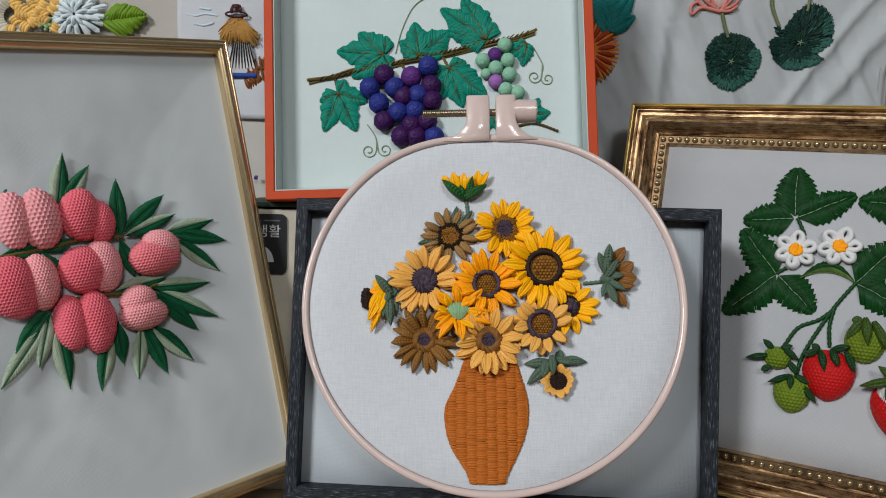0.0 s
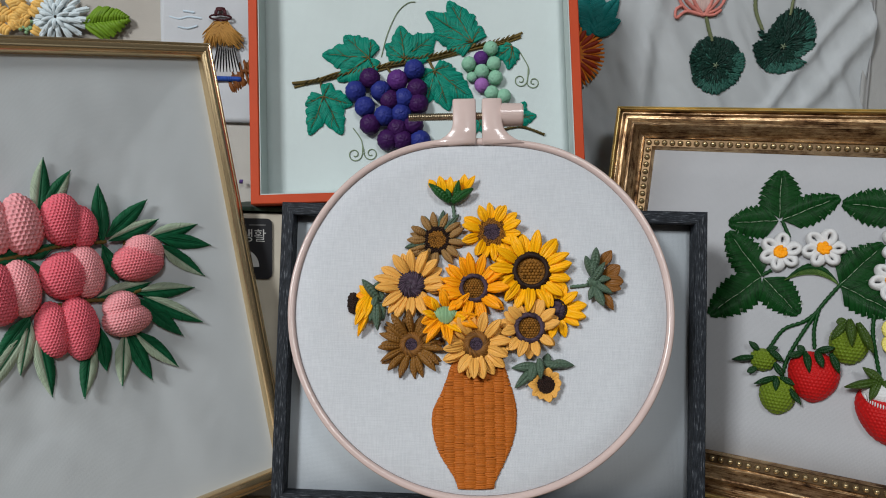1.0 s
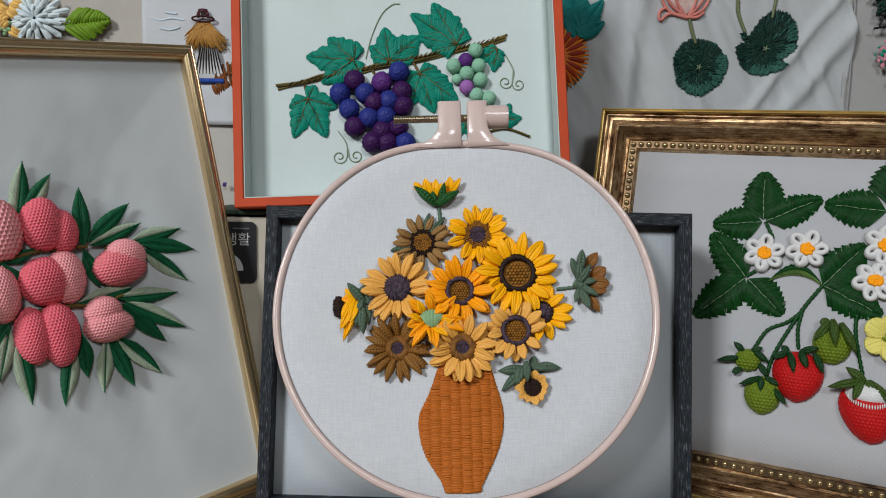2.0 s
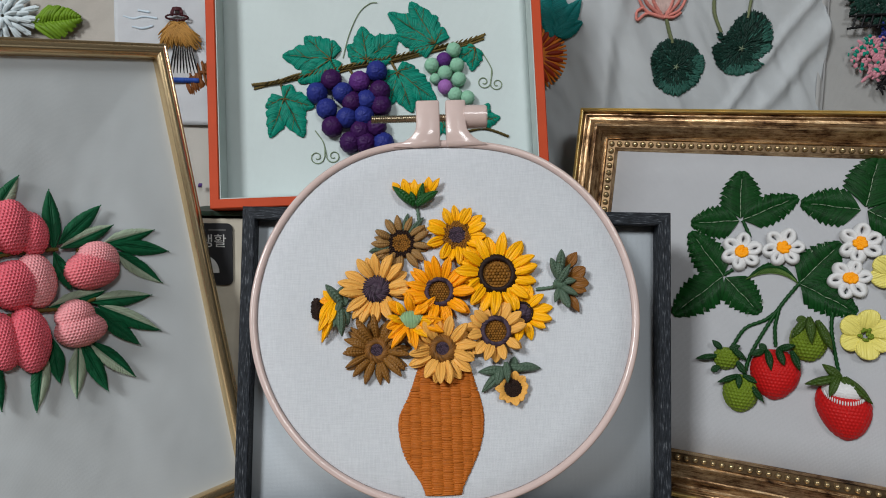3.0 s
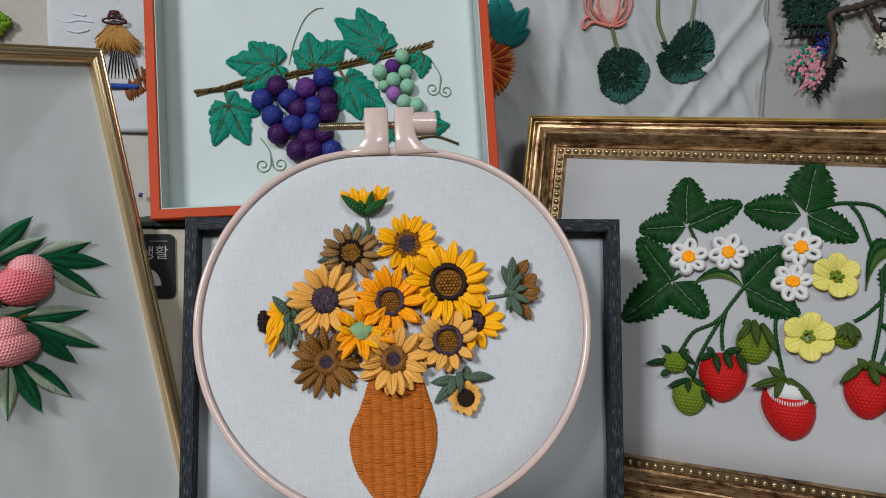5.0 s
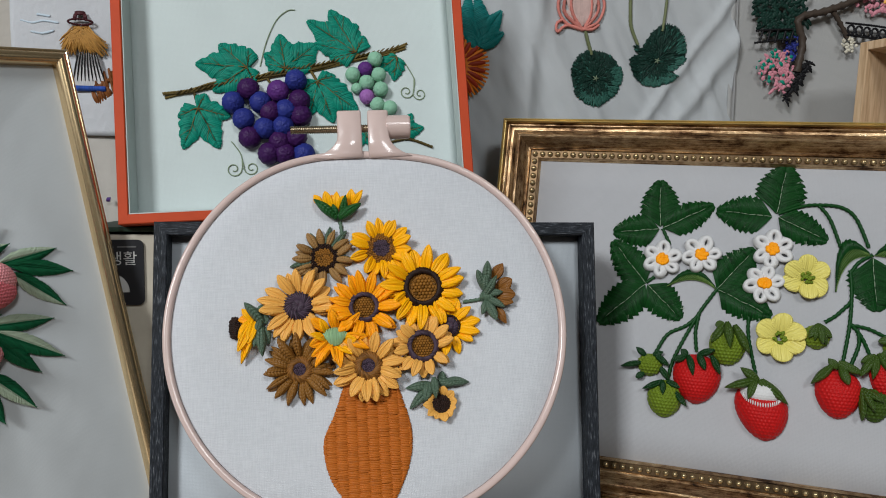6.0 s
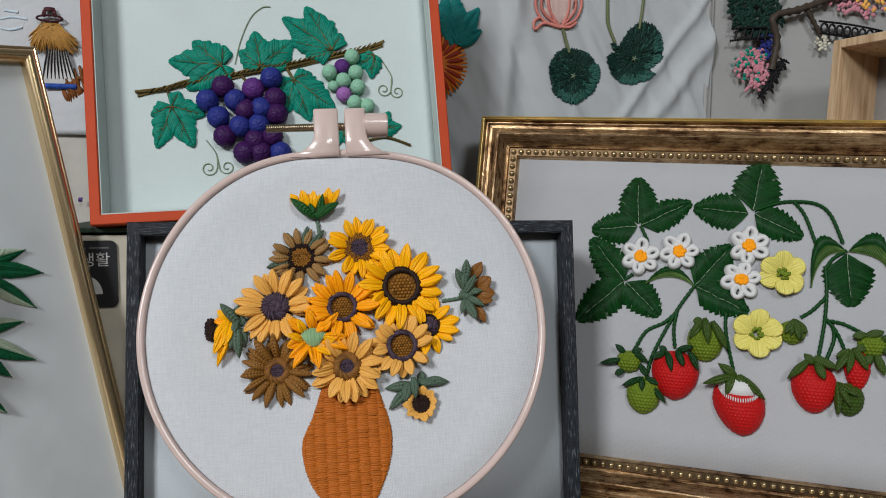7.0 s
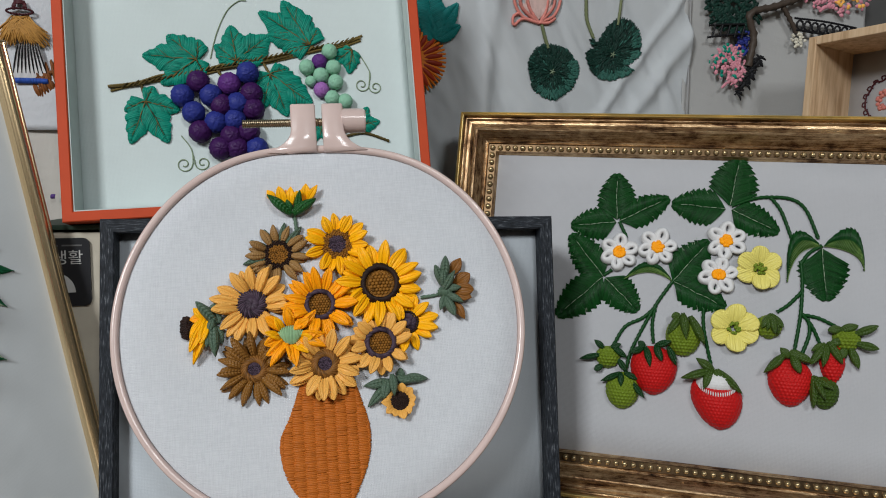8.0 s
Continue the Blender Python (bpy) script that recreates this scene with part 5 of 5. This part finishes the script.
v, f = sheet(0.3125, 0.4785, -0.05, 0.30, 90, 100, lambda x, y: -0.002 + 0.003 * noise.noise((x * 12, y * 5, 9)))
soup("cloth", v, f, M_PALE_LINEN, beige)
seam = Stitches()
seam.cord([(0.3160, -0.06, 0.001), (0.3150, 0.05, 0.002), (0.3162, 0.16, 0.001), (0.3158, 0.29, 0.002)], 0.0007, step=0.004)
seam.make("seam", T_SEAM, muslin, "grey hem thread")
linen = thing("embroidered_cloth", "beige linen hanging with a stitched daisy", "cloth", WALL, "wall cloths")
v, f = sheet(-0.46, -0.185, -0.06, 0.30, 60, 80, lambda x, y: -0.004 + 0.002 * noise.noise((x * 10, y * 5, 4)))
soup("cloth", v, f, M_BEIGE_CLOTH, linen)
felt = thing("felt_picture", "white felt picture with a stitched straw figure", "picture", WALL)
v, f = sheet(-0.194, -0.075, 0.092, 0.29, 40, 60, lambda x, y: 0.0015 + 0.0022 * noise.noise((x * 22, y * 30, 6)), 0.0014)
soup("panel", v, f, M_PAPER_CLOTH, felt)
lower = thing("cloth", "pale cream cloth hanging below the panel", "cloth", WALL)
v, f = sheet(-0.192, 0.079, -0.02, 0.110, 50, 30, lambda x, y: -0.0025 + 0.0012 * noise.noise((x * 14, y * 12, 8)), 0.001)
soup("cloth", v, f, cloth("cream cotton", (0.493, 0.471, 0.433)), lower)


def drape(stitches, x=0.0, y=0.0, lift=0.0004):
    """Lays stitches, which stand round (x, y) in mm, on the folds of the muslin."""
    stitches.v = [Vector((p[0], p[1], p[2] + lift + folds(p[0] + x * MM, p[1] + y * MM))) for p in stitches.v]


def lotus_leaf(x, y, outline, lit, turn_seed):
    """A leaf of shaggy radial stitches round (x, y): outline gives the radius in mm by angle; lit: the angle of its paler rim."""
    rng = random.Random(turn_seed)
    dark, rim = Stitches(), Stitches()
    for k in range(1100):
        a = rng.uniform(0, 2 * math.pi)
        e = outline(a)
        q0 = math.sqrt(rng.random()) * 0.86
        q1 = min(1.0, q0 + rng.uniform(0.10, 0.24))
        turn = rng.uniform(-0.07, 0.07)
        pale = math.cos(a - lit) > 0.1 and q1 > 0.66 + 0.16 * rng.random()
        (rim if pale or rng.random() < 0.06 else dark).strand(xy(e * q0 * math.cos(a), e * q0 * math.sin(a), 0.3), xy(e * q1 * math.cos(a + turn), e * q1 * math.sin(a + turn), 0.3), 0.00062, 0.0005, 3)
    n0, steps = len(dark.v), 8
    for j in range(steps + 1):
        for k in range(60):
            a = 2 * math.pi * k / 60
            r = outline(a) * 0.955 * (0.01 + 0.99 * j / steps)
            dark.v.append(Vector(xy(r * math.cos(a), r * math.sin(a), 0.4)))
    for j in range(steps):
        for k in range(60):
            a, b = n0 + j * 60 + k, n0 + j * 60 + (k + 1) % 60
            dark.f.append((a, a + 60, b + 60, b))
    drape(dark, x, y), drape(rim, x, y)
    ob = dark.make("lotus_leaf", T_LOTUS_LEAF, muslin, "dark green stitched lotus leaf", pose(x * MM, y * MM, 0))
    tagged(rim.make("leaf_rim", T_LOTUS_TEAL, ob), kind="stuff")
    eye = Stitches()
    for k in range(5):
        eye.strand(xy(0, 0, 1.8), xy(2.2 * math.cos(1.26 * k), 2.2 * math.sin(1.26 * k), 1.6), 0.00035, 0.0003, 3)
    drape(eye, x, y)
    eye.make("leaf_eye", T_TENDRIL, ob)


def round_leaf(a):
    return 20.6 + 0.7 * math.sin(3 * a + 1.0) + 0.5 * math.sin(7 * a)


def notched_leaf(a):
    near = abs((a - 2.85 + math.pi) % (2 * math.pi) - math.pi)
    return (23.0 + 7.5 * math.cos(2 * (a - 0.95)) * (1 if math.cos(a - 0.95) > 0 else 0.15)) * (1 - 0.30 * math.exp(-(near / 0.13) ** 2)) * (1 - 0.18 * max(0, -math.sin(a)) ** 2)


lotus_leaf(203.3, 140.4, round_leaf, -0.9, 1)
lotus_leaf(252.0, 155.0, notched_leaf, -0.7, 2)
for pts in (((193.2, 173.3), (195.9, 165.3), (199.2, 157.0)), ((228.6, 202), (230.3, 181.2), (236.7, 166.3)), ((259, 203), (257, 188.8), (254.5, 176.4))):
    s = Stitches()
    s.cord([xy(*p) for p in pts], 0.0011, z=0.0)
    drape(s)
    s.make("lotus_stem", T_STEM, muslin)
s, blush = Stitches(), Stitches()
PETAL_LINES = (((191, 174.4), (179.2, 179.6), (173.0, 190.2), (175.6, 206)), ((191, 174.4), (203.1, 180.4), (208.4, 192.1), (205.0, 206)), ((190.4, 175), (183.4, 185.8), (182.4, 196), (188, 208)), ((192, 175), (197.4, 186.5), (198, 197), (193, 208)),
               ((189, 176), (178.4, 186), (177.6, 196), (181, 206)), ((193, 176), (203, 187), (203.4, 197), (199, 206)), ((191, 174.6), (180, 177.5), (172.6, 172.3), (172.0, 178), (176.5, 181.5)), ((191, 174.6), (198, 174.6), (204, 178.5)))
for pts in PETAL_LINES:
    s.cord([xy(*p) for p in pts], 0.0011, z=0.0003)
for k in range(60):
    u = -1 + 2 * k / 59
    blush.strand(xy(190.8 + 7 * u, 177 + 4 * abs(u), 0), xy(190.6 + 15 * u, 186 + 3 * abs(u) + 16 * (k % 2), 0), 0.0007, 0.0004, 4)
drape(s), drape(blush)
lotus = s.make("lotus_flower", T_CORAL, muslin, "coral outlined lotus flower")
tagged(blush.make("petal_fill", T_BLUSH, lotus, "pale blush petal stitches", pose(0, 0, 0.0002)), kind="stuff")
# teal leaf and orange fan beside the muslin, in front of it
s = Stitches()
for a, b, w in (((113, 158), (108, 200), 11), ((113, 160), (131, 186), 7), ((112, 164), (98, 186), 7), ((113, 160), (133, 170), 6), ((113, 158), (103, 172), 5)):
    s.leaf(xy(*a), xy(*b), w * MM, r=0.0009, puff=0.0012, slant=0.8)
s.make("teal_leaf", T_LOTUS_TEAL.copy(), muslin, "teal stitched leaf", pose(0, 0, 0.005))
bpy.data.objects["teal_leaf"].data.materials[0] = thread("teal leaf floss", (0.00747, 0.149, 0.142), 0.2)
fan = Stitches()
fan2 = Stitches()
for k in range(28):
    a = radians(-100 + 200 * k / 27)
    c = Vector((98, 145))
    fan.strand(xy(*c, 1.0), xy(c.x + 24 * math.cos(a), c.y + 24 * math.sin(a), 1.0), 0.0012, 0.0012, 5, 0.8)
for k in range(12):
    a = radians(-95 + 190 * k / 11)
    fan2.strand(xy(98 + 8 * math.cos(a), 145 + 8 * math.sin(a), 2.4), xy(98 + 21 * math.cos(a), 145 + 21 * math.sin(a), 2.2), 0.0017, 0.0006, 4, 0.5)
ob = tagged(fan.make("fan", thread("saffron floss", (0.538, 0.149, 0.0149), 0.2), muslin, "saffron and rust stitched fan", pose(0, 0, 0.004)), kind="stuff")
tagged(fan2.make("fan_rib", thread("rust red floss", (0.254, 0.0262, 0.00896), 0.2), ob), kind="stuff")

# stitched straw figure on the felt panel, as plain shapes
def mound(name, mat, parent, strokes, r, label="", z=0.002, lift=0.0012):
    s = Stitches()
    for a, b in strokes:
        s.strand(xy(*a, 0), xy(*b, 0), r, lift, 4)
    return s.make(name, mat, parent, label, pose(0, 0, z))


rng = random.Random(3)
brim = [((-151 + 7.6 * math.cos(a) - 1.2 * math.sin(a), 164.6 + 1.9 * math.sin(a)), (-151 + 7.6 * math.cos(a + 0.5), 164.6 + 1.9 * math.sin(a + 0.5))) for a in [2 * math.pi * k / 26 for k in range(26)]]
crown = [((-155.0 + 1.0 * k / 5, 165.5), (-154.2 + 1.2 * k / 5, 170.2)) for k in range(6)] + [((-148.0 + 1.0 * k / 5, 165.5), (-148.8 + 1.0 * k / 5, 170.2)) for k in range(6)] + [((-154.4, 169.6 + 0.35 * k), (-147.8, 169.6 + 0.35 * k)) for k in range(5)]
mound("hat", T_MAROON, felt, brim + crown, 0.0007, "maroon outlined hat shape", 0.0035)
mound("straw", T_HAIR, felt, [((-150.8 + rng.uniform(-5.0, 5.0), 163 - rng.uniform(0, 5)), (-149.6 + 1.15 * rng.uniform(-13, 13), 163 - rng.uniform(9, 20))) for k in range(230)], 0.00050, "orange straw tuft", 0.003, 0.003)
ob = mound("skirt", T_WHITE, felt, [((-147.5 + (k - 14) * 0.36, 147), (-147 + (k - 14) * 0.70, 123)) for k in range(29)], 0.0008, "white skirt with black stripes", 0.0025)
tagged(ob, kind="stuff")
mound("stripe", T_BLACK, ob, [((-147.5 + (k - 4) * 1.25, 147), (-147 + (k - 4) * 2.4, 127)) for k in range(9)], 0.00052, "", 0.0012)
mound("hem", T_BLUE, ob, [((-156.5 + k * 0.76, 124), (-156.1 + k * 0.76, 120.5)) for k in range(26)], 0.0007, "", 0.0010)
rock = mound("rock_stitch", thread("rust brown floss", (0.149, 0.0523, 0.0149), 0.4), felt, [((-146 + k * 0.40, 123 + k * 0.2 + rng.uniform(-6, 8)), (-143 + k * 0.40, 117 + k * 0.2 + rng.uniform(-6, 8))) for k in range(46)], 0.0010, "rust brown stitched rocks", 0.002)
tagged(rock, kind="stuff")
s = Stitches()
for pts in (((-188, 165), (-181, 163.5), (-174, 165), (-165, 164)), ((-182, 158), (-175, 157), (-168, 159)), ((-178, 169), (-170, 168))):
    s.cord([xy(*p) for p in pts], 0.00075, z=0.0008)
s.make("ripple", T_SKY, felt, "pale blue stitched ripples")
mound("small_motif", thread("violet floss", (0.0747, 0.0374, 0.165), 0.2), lower, [((-139 + k * 0.5, 48), (-138.5 + k * 0.5, 51)) for k in range(5)], 0.0004, "small violet stitched mark", 0.002)

# daisy and leaf on the beige linen
daisy = Stitches()
rng = random.Random(8)
for count, foot, reach, z in ((17, 5, 22.5, 1.0), (15, 3, 17.5, 2.8), (10, 1, 11.0, 4.6)):
    for k in range(count):
        a = 2 * math.pi * (k + 0.5 * (z > 2)) / count + rng.uniform(-0.08, 0.08)
        l = reach * rng.uniform(0.88, 1.06)
        for side in (-1, 0, 1):
            b = a + side * 0.055
            daisy.strand(xy(-266 + foot * math.cos(b), 162 + foot * math.sin(b), z), xy(-266 + l * (1 - 0.05 * abs(side)) * math.cos(b), 162 + 0.92 * l * (1 - 0.05 * abs(side)) * math.sin(b), z + rng.uniform(0, 1.2)), 0.00105, 0.0022, 6, 1.0, 0.75)
tagged(daisy.make("daisy", thread("pale blue white floss", (0.60, 0.68, 0.71), 0.10), linen, "pale blue white padded daisy"), kind="stuff")
ochre = Stitches()
for k in range(30):
    a = rng.uniform(0, 6.283)
    x, y = -302 + rng.uniform(-14, 20), 162 + rng.uniform(-9, 12)
    for side in (-1, 0, 1):
        dx, dy = 8.5 * math.cos(a), 7.5 * math.sin(a)
        ox, oy = -2.1 * side * math.sin(a), 2.1 * side * math.cos(a)
        ochre.strand(xy(x + ox, y + oy, 1.2 + 0.06 * k), xy(x + ox + dx, y + oy + dy, 1.8 + 0.06 * k), 0.00150, 0.0018, 6, 1.0, 0.75)
tagged(ochre.make("ochre_blossom", thread("ochre floss", (0.66, 0.40, 0.115), 0.25), linen, "ochre padded blossom"), kind="stuff")
mint = Stitches()
for k in range(26):
    a, q = rng.uniform(0, 6.283), rng.uniform(0, 5)
    mint.knot(xy(-288 + q * 1.3 * math.cos(a), 155 + q * math.sin(a), 3.5), 0.0014)
mint.make("blossom_centre", T_MINT, linen, "mint knotted centre")
cream = Stitches()
for k in range(16):
    a = radians(100 + 12 * k)
    cream.strand(xy(-308 + 10 * math.cos(a), 160 + 8 * math.sin(a), 0.8), xy(-308 + 26 * math.cos(a), 160 + 20 * math.sin(a), 1), 0.0024, 0.002, 4)
cream.make("pale_petals", thread("cream floss", (0.523, 0.493, 0.403), 0.12), linen, "cream padded petals")
leaf = Stitches()
leaf.leaf(xy(-249, 158), xy(-215, 163), 10.5 * MM, r=0.0015, puff=0.0022, slant=1.3, ragged=0.24)
leaf.make("linen_leaf", thread("spring green floss", (0.12, 0.217, 0.0149), 0.3), linen, "spring green stitched leaf", pose(0, 0, 0.0))

# wisteria, bridge and blossom on the pale linen
rng = random.Random(21)
def tuft(name, mat, x0, x1, y0, y1, n, r, label, size=5, z=0.003):
    s = Stitches()
    for _ in range(n):
        u, g = math.sqrt(rng.random()), rng.uniform(0, 6.283)
        x, y = (x0 + x1) / 2 + (x1 - x0) * 0.56 * u * math.cos(g), (y0 + y1) / 2 + (y1 - y0) * 0.56 * u * math.sin(g)
        s.strand(xy(x, y, 0), xy(x + rng.uniform(-size, size), y + rng.uniform(-size, size), 0.4), r, 0.0006, 3, 0.6)
    return s.make(name, mat, beige, label, pose(0, 0, z))


tuft("tree_crown", T_LOTUS_LEAF, 332, 372, 178, 215, 320, 0.0015, "dark green stitched foliage", 6)
tuft("wisteria_pink", T_CORAL.copy(), 340, 362, 136, 166, 120, 0.0013, "pink stitched wisteria", 5, 0.0025)
bpy.data.objects["wisteria_pink"].data.materials[0] = thread("candy pink floss", (0.493, 0.202, 0.247), 0.2)
tuft("wisteria_leaf", T_TEAL, 334, 360, 142, 166, 26, 0.0014, "teal stitched leaves", 4, 0.003)
tuft("wisteria_blue", T_GRAPE_BLUE, 358, 368, 160, 178, 44, 0.0014, "blue stitched blossoms", 4, 0.0025)
s = Stitches()
for k in range(110):
    q = rng.random()
    x, y = 376 - 20 * q, 158 - 30 * q
    s.strand(xy(x, y, 0), xy(x + rng.uniform(-5, 7), y + rng.uniform(-7, 3), 1), 0.0009, 0.0015, 3)
s.make("wisteria_shade", T_BLACK, beige, "black green stitched tuft", pose(0, 0, 0.003))
s = Stitches()
s.cord([xy(366, 150), xy(370, 172), xy(366, 190), xy(388, 197), xy(410, 205), xy(430, 215)], 0.0028, z=0.003)
s.cord([xy(394, 200), xy(404, 186), xy(409, 178)], 0.0018, z=0.003)
s.make("trunk", thread("bark brown floss", (0.0448, 0.0336, 0.0262), 0.3), beige, "dark brown stitched trunk")
def railing(pts):
    s = Stitches()
    for p in pts:
        s.cord([xy(*q) for q in p], 0.0008, z=0.005)
    return s.make("railing", T_BLACK, beige, "black stitched railing")


railing([((329, 170.5), (345, 173), (364, 175)), ((330, 179.5), (345, 181), (361, 182))] + [((333 + 6.4 * k, 171.5), (335.5 + 6.4 * k, 180.5)) for k in range(5)])
railing([((406, 189), (435, 187.5), (464, 184)), ((407, 180), (430, 178), (446, 176.5), (462, 174))] + [[(411 + 7.0 * k + 3.0 * math.cos(b), 183.8 - 0.55 * k + 3.6 * math.sin(b)) for b in [math.pi * h / 4 for h in range(9)]] for k in range(8)])
tuft("blossom_bank", bpy.data.materials["candy pink floss"], 414, 476, 196, 222, 90, 0.0016, "pink stitched blossoms", 5)
tuft("blossom_yellow", T_GOLDEN, 440, 472, 197, 222, 30, 0.0016, "yellow stitched blossoms", 5, 0.004)
tuft("blossom_dark", T_MAROON, 418, 440, 205, 222, 26, 0.0016, "maroon stitched blossoms", 4, 0.0045)
tuft("grey_tuft", bpy.data.materials["cream floss"], 405, 416, 168, 180, 30, 0.0013, "cream stitched tuft", 3, 0.004)

# ---- pine box frame, half behind the bronze frame ----
PINE = pose(0.376, 0.470, 0.195, 86, 0, -74)
pine = thing("box_frame", "deep pale pine box frame with a stitched ring", "frame", PINE)
for x0, x1, y0, y1 in ((0, 0.006, 0, 0.092), (0.134, 0.14, 0, 0.092), (0.006, 0.134, 0.086, 0.092), (0.006, 0.134, 0, 0.006)):
    part("frame_rail", slab(x0, x1, y0, y1, -0.050, 0, 0.0006), M_PINE, pine)
v, f = sheet(0.005, 0.135, 0.005, 0.087, 4, 4, lambda x, y: -0.046, 0.002)
soup("canvas", v, f, M_BERRY_CLOTH, pine, "white cotton")
s = Stitches()
ringpts = [(0.0350 + 0.0165 * math.cos(a), 0.049 + 0.0165 * math.sin(a) + 0.0012 * math.sin(9 * a)) for a in [2 * math.pi * k / 40 for k in range(41)]]
s.cord(ringpts, 0.0006, z=-0.046)
for k in range(18):
    a = 2 * math.pi * k / 18
    s.cord([(0.0350 + r * math.cos(a + b), 0.049 + r * math.sin(a + b)) for r, b in ((0.0150, 0), (0.0182, 0.02), (0.0186, 0.16), (0.0160, 0.18))], 0.0005, z=-0.046)
s.make("ring_motif", T_MAROON, pine, "maroon chain stitched ring")
s = Stitches()
for k in range(40):
    q, a = 0.0085 * math.sqrt(rng.random()), rng.uniform(0, 6.283)
    s.knot((0.0345 + q * math.cos(a), 0.050 + q * math.sin(a), -0.046), 0.0016)
s.make("pink_motif", T_CORAL, pine, "pink knotted blossom")
stand = thing("storage_box", "plain cream cardboard box standing on the table", "box", pose(0.43, 0.46, -0.026, 0, 0, -20), "storage boxes")
part("carton", slab(-0.09, 0.09, -0.05, 0.045, 0, 0.220, 0.001), M_CREAM, stand)

# ---- cream carton with a green board, carrying the orange frame ----
carton = thing("storage_box", "cream cardboard box with a black printed label", "box", pose(-0.0205, 0.463, -0.026), "storage boxes")
part("carton", slab(-0.122, 0.12, -0.0265, 0.05, 0, 0.180, 0.0015), M_CREAM, carton)
def rounded_card(x0, x1, z0, z1, r, y0, y1):
    """An upright card with rounded corners, between y0 (front) and y1."""
    bm = bmesh.new()
    pts = []
    for cx, cz, start in ((x1 - r, z1 - r, 0), (x0 + r, z1 - r, 90), (x0 + r, z0 + r, 180), (x1 - r, z0 + r, 270)):
        pts += [(cx + r * math.cos(radians(start + 15 * k)), cz + r * math.sin(radians(start + 15 * k))) for k in range(7)]
    face = bm.faces.new([bm.verts.new((x, y0, z)) for x, z in pts])
    moved = bmesh.ops.extrude_face_region(bm, geom=[face])["geom"]
    bmesh.ops.translate(bm, vec=(0, y1 - y0, 0), verts=[g for g in moved if isinstance(g, bmesh.types.BMVert)])
    bmesh.ops.recalc_face_normals(bm, faces=bm.faces)
    return bm


lab = part("label", rounded_card(-0.118, -0.0762, 0.140, 0.1772, 0.0035, -0.0280, -0.0268), M_LABEL, carton, "black label with white print")
for x0, x1, z0, z1 in ((-0.102, -0.092, 0.1726, 0.1734), (-0.090, -0.080, 0.1728, 0.1736)):
    part("print_bar", slab(x0, x1, -0.0283, -0.0279, z0, z1), M_DIM_PRINT, lab)
words = bpy.data.curves.new("lettering", "FONT")
words.body, words.size, words.align_x, words.extrude = "생활", 0.0084, "RIGHT", 0.0001
words.materials.append(M_PRINT)
words_ob = new("lettering", words)
words_ob.parent = lab
words_ob.matrix_local = pose(-0.0795, -0.0282, 0.1636, 90, 0, 0)
half = bmesh.new()
pts = [half.verts.new((-0.0935 + 0.0095 * math.cos(a), -0.0283, 0.1475 + 0.0105 * math.sin(a))) for a in [math.pi * k / 20 for k in range(21)]]
face = half.faces.new(pts)
ext = bmesh.ops.extrude_face_region(half, geom=[face])["geom"]
bmesh.ops.translate(half, vec=(0, 0.0004, 0), verts=[g for g in ext if isinstance(g, bmesh.types.BMVert)])
bmesh.ops.recalc_face_normals(half, faces=half.faces)
part("print_shape", half, M_PRINT, lab)
for x0, x1, z0, z1 in ((-0.0935, -0.0905, 0.1515, 0.1545), (-0.0930, -0.0912, 0.1482, 0.1502)):
    part("print_bar", slab(x0, x1, -0.0287, -0.0284, z0, z1), M_LABEL, lab)
board = thing("green_board", "dark green board lying on the cream box", "board", pose(-0.0205, 0.463, 0.1542))
part("board", slab(-0.112, 0.12, -0.0275, 0.05, 0.0014, 0.0042, 0.0008), M_GREEN_BOARD, board)
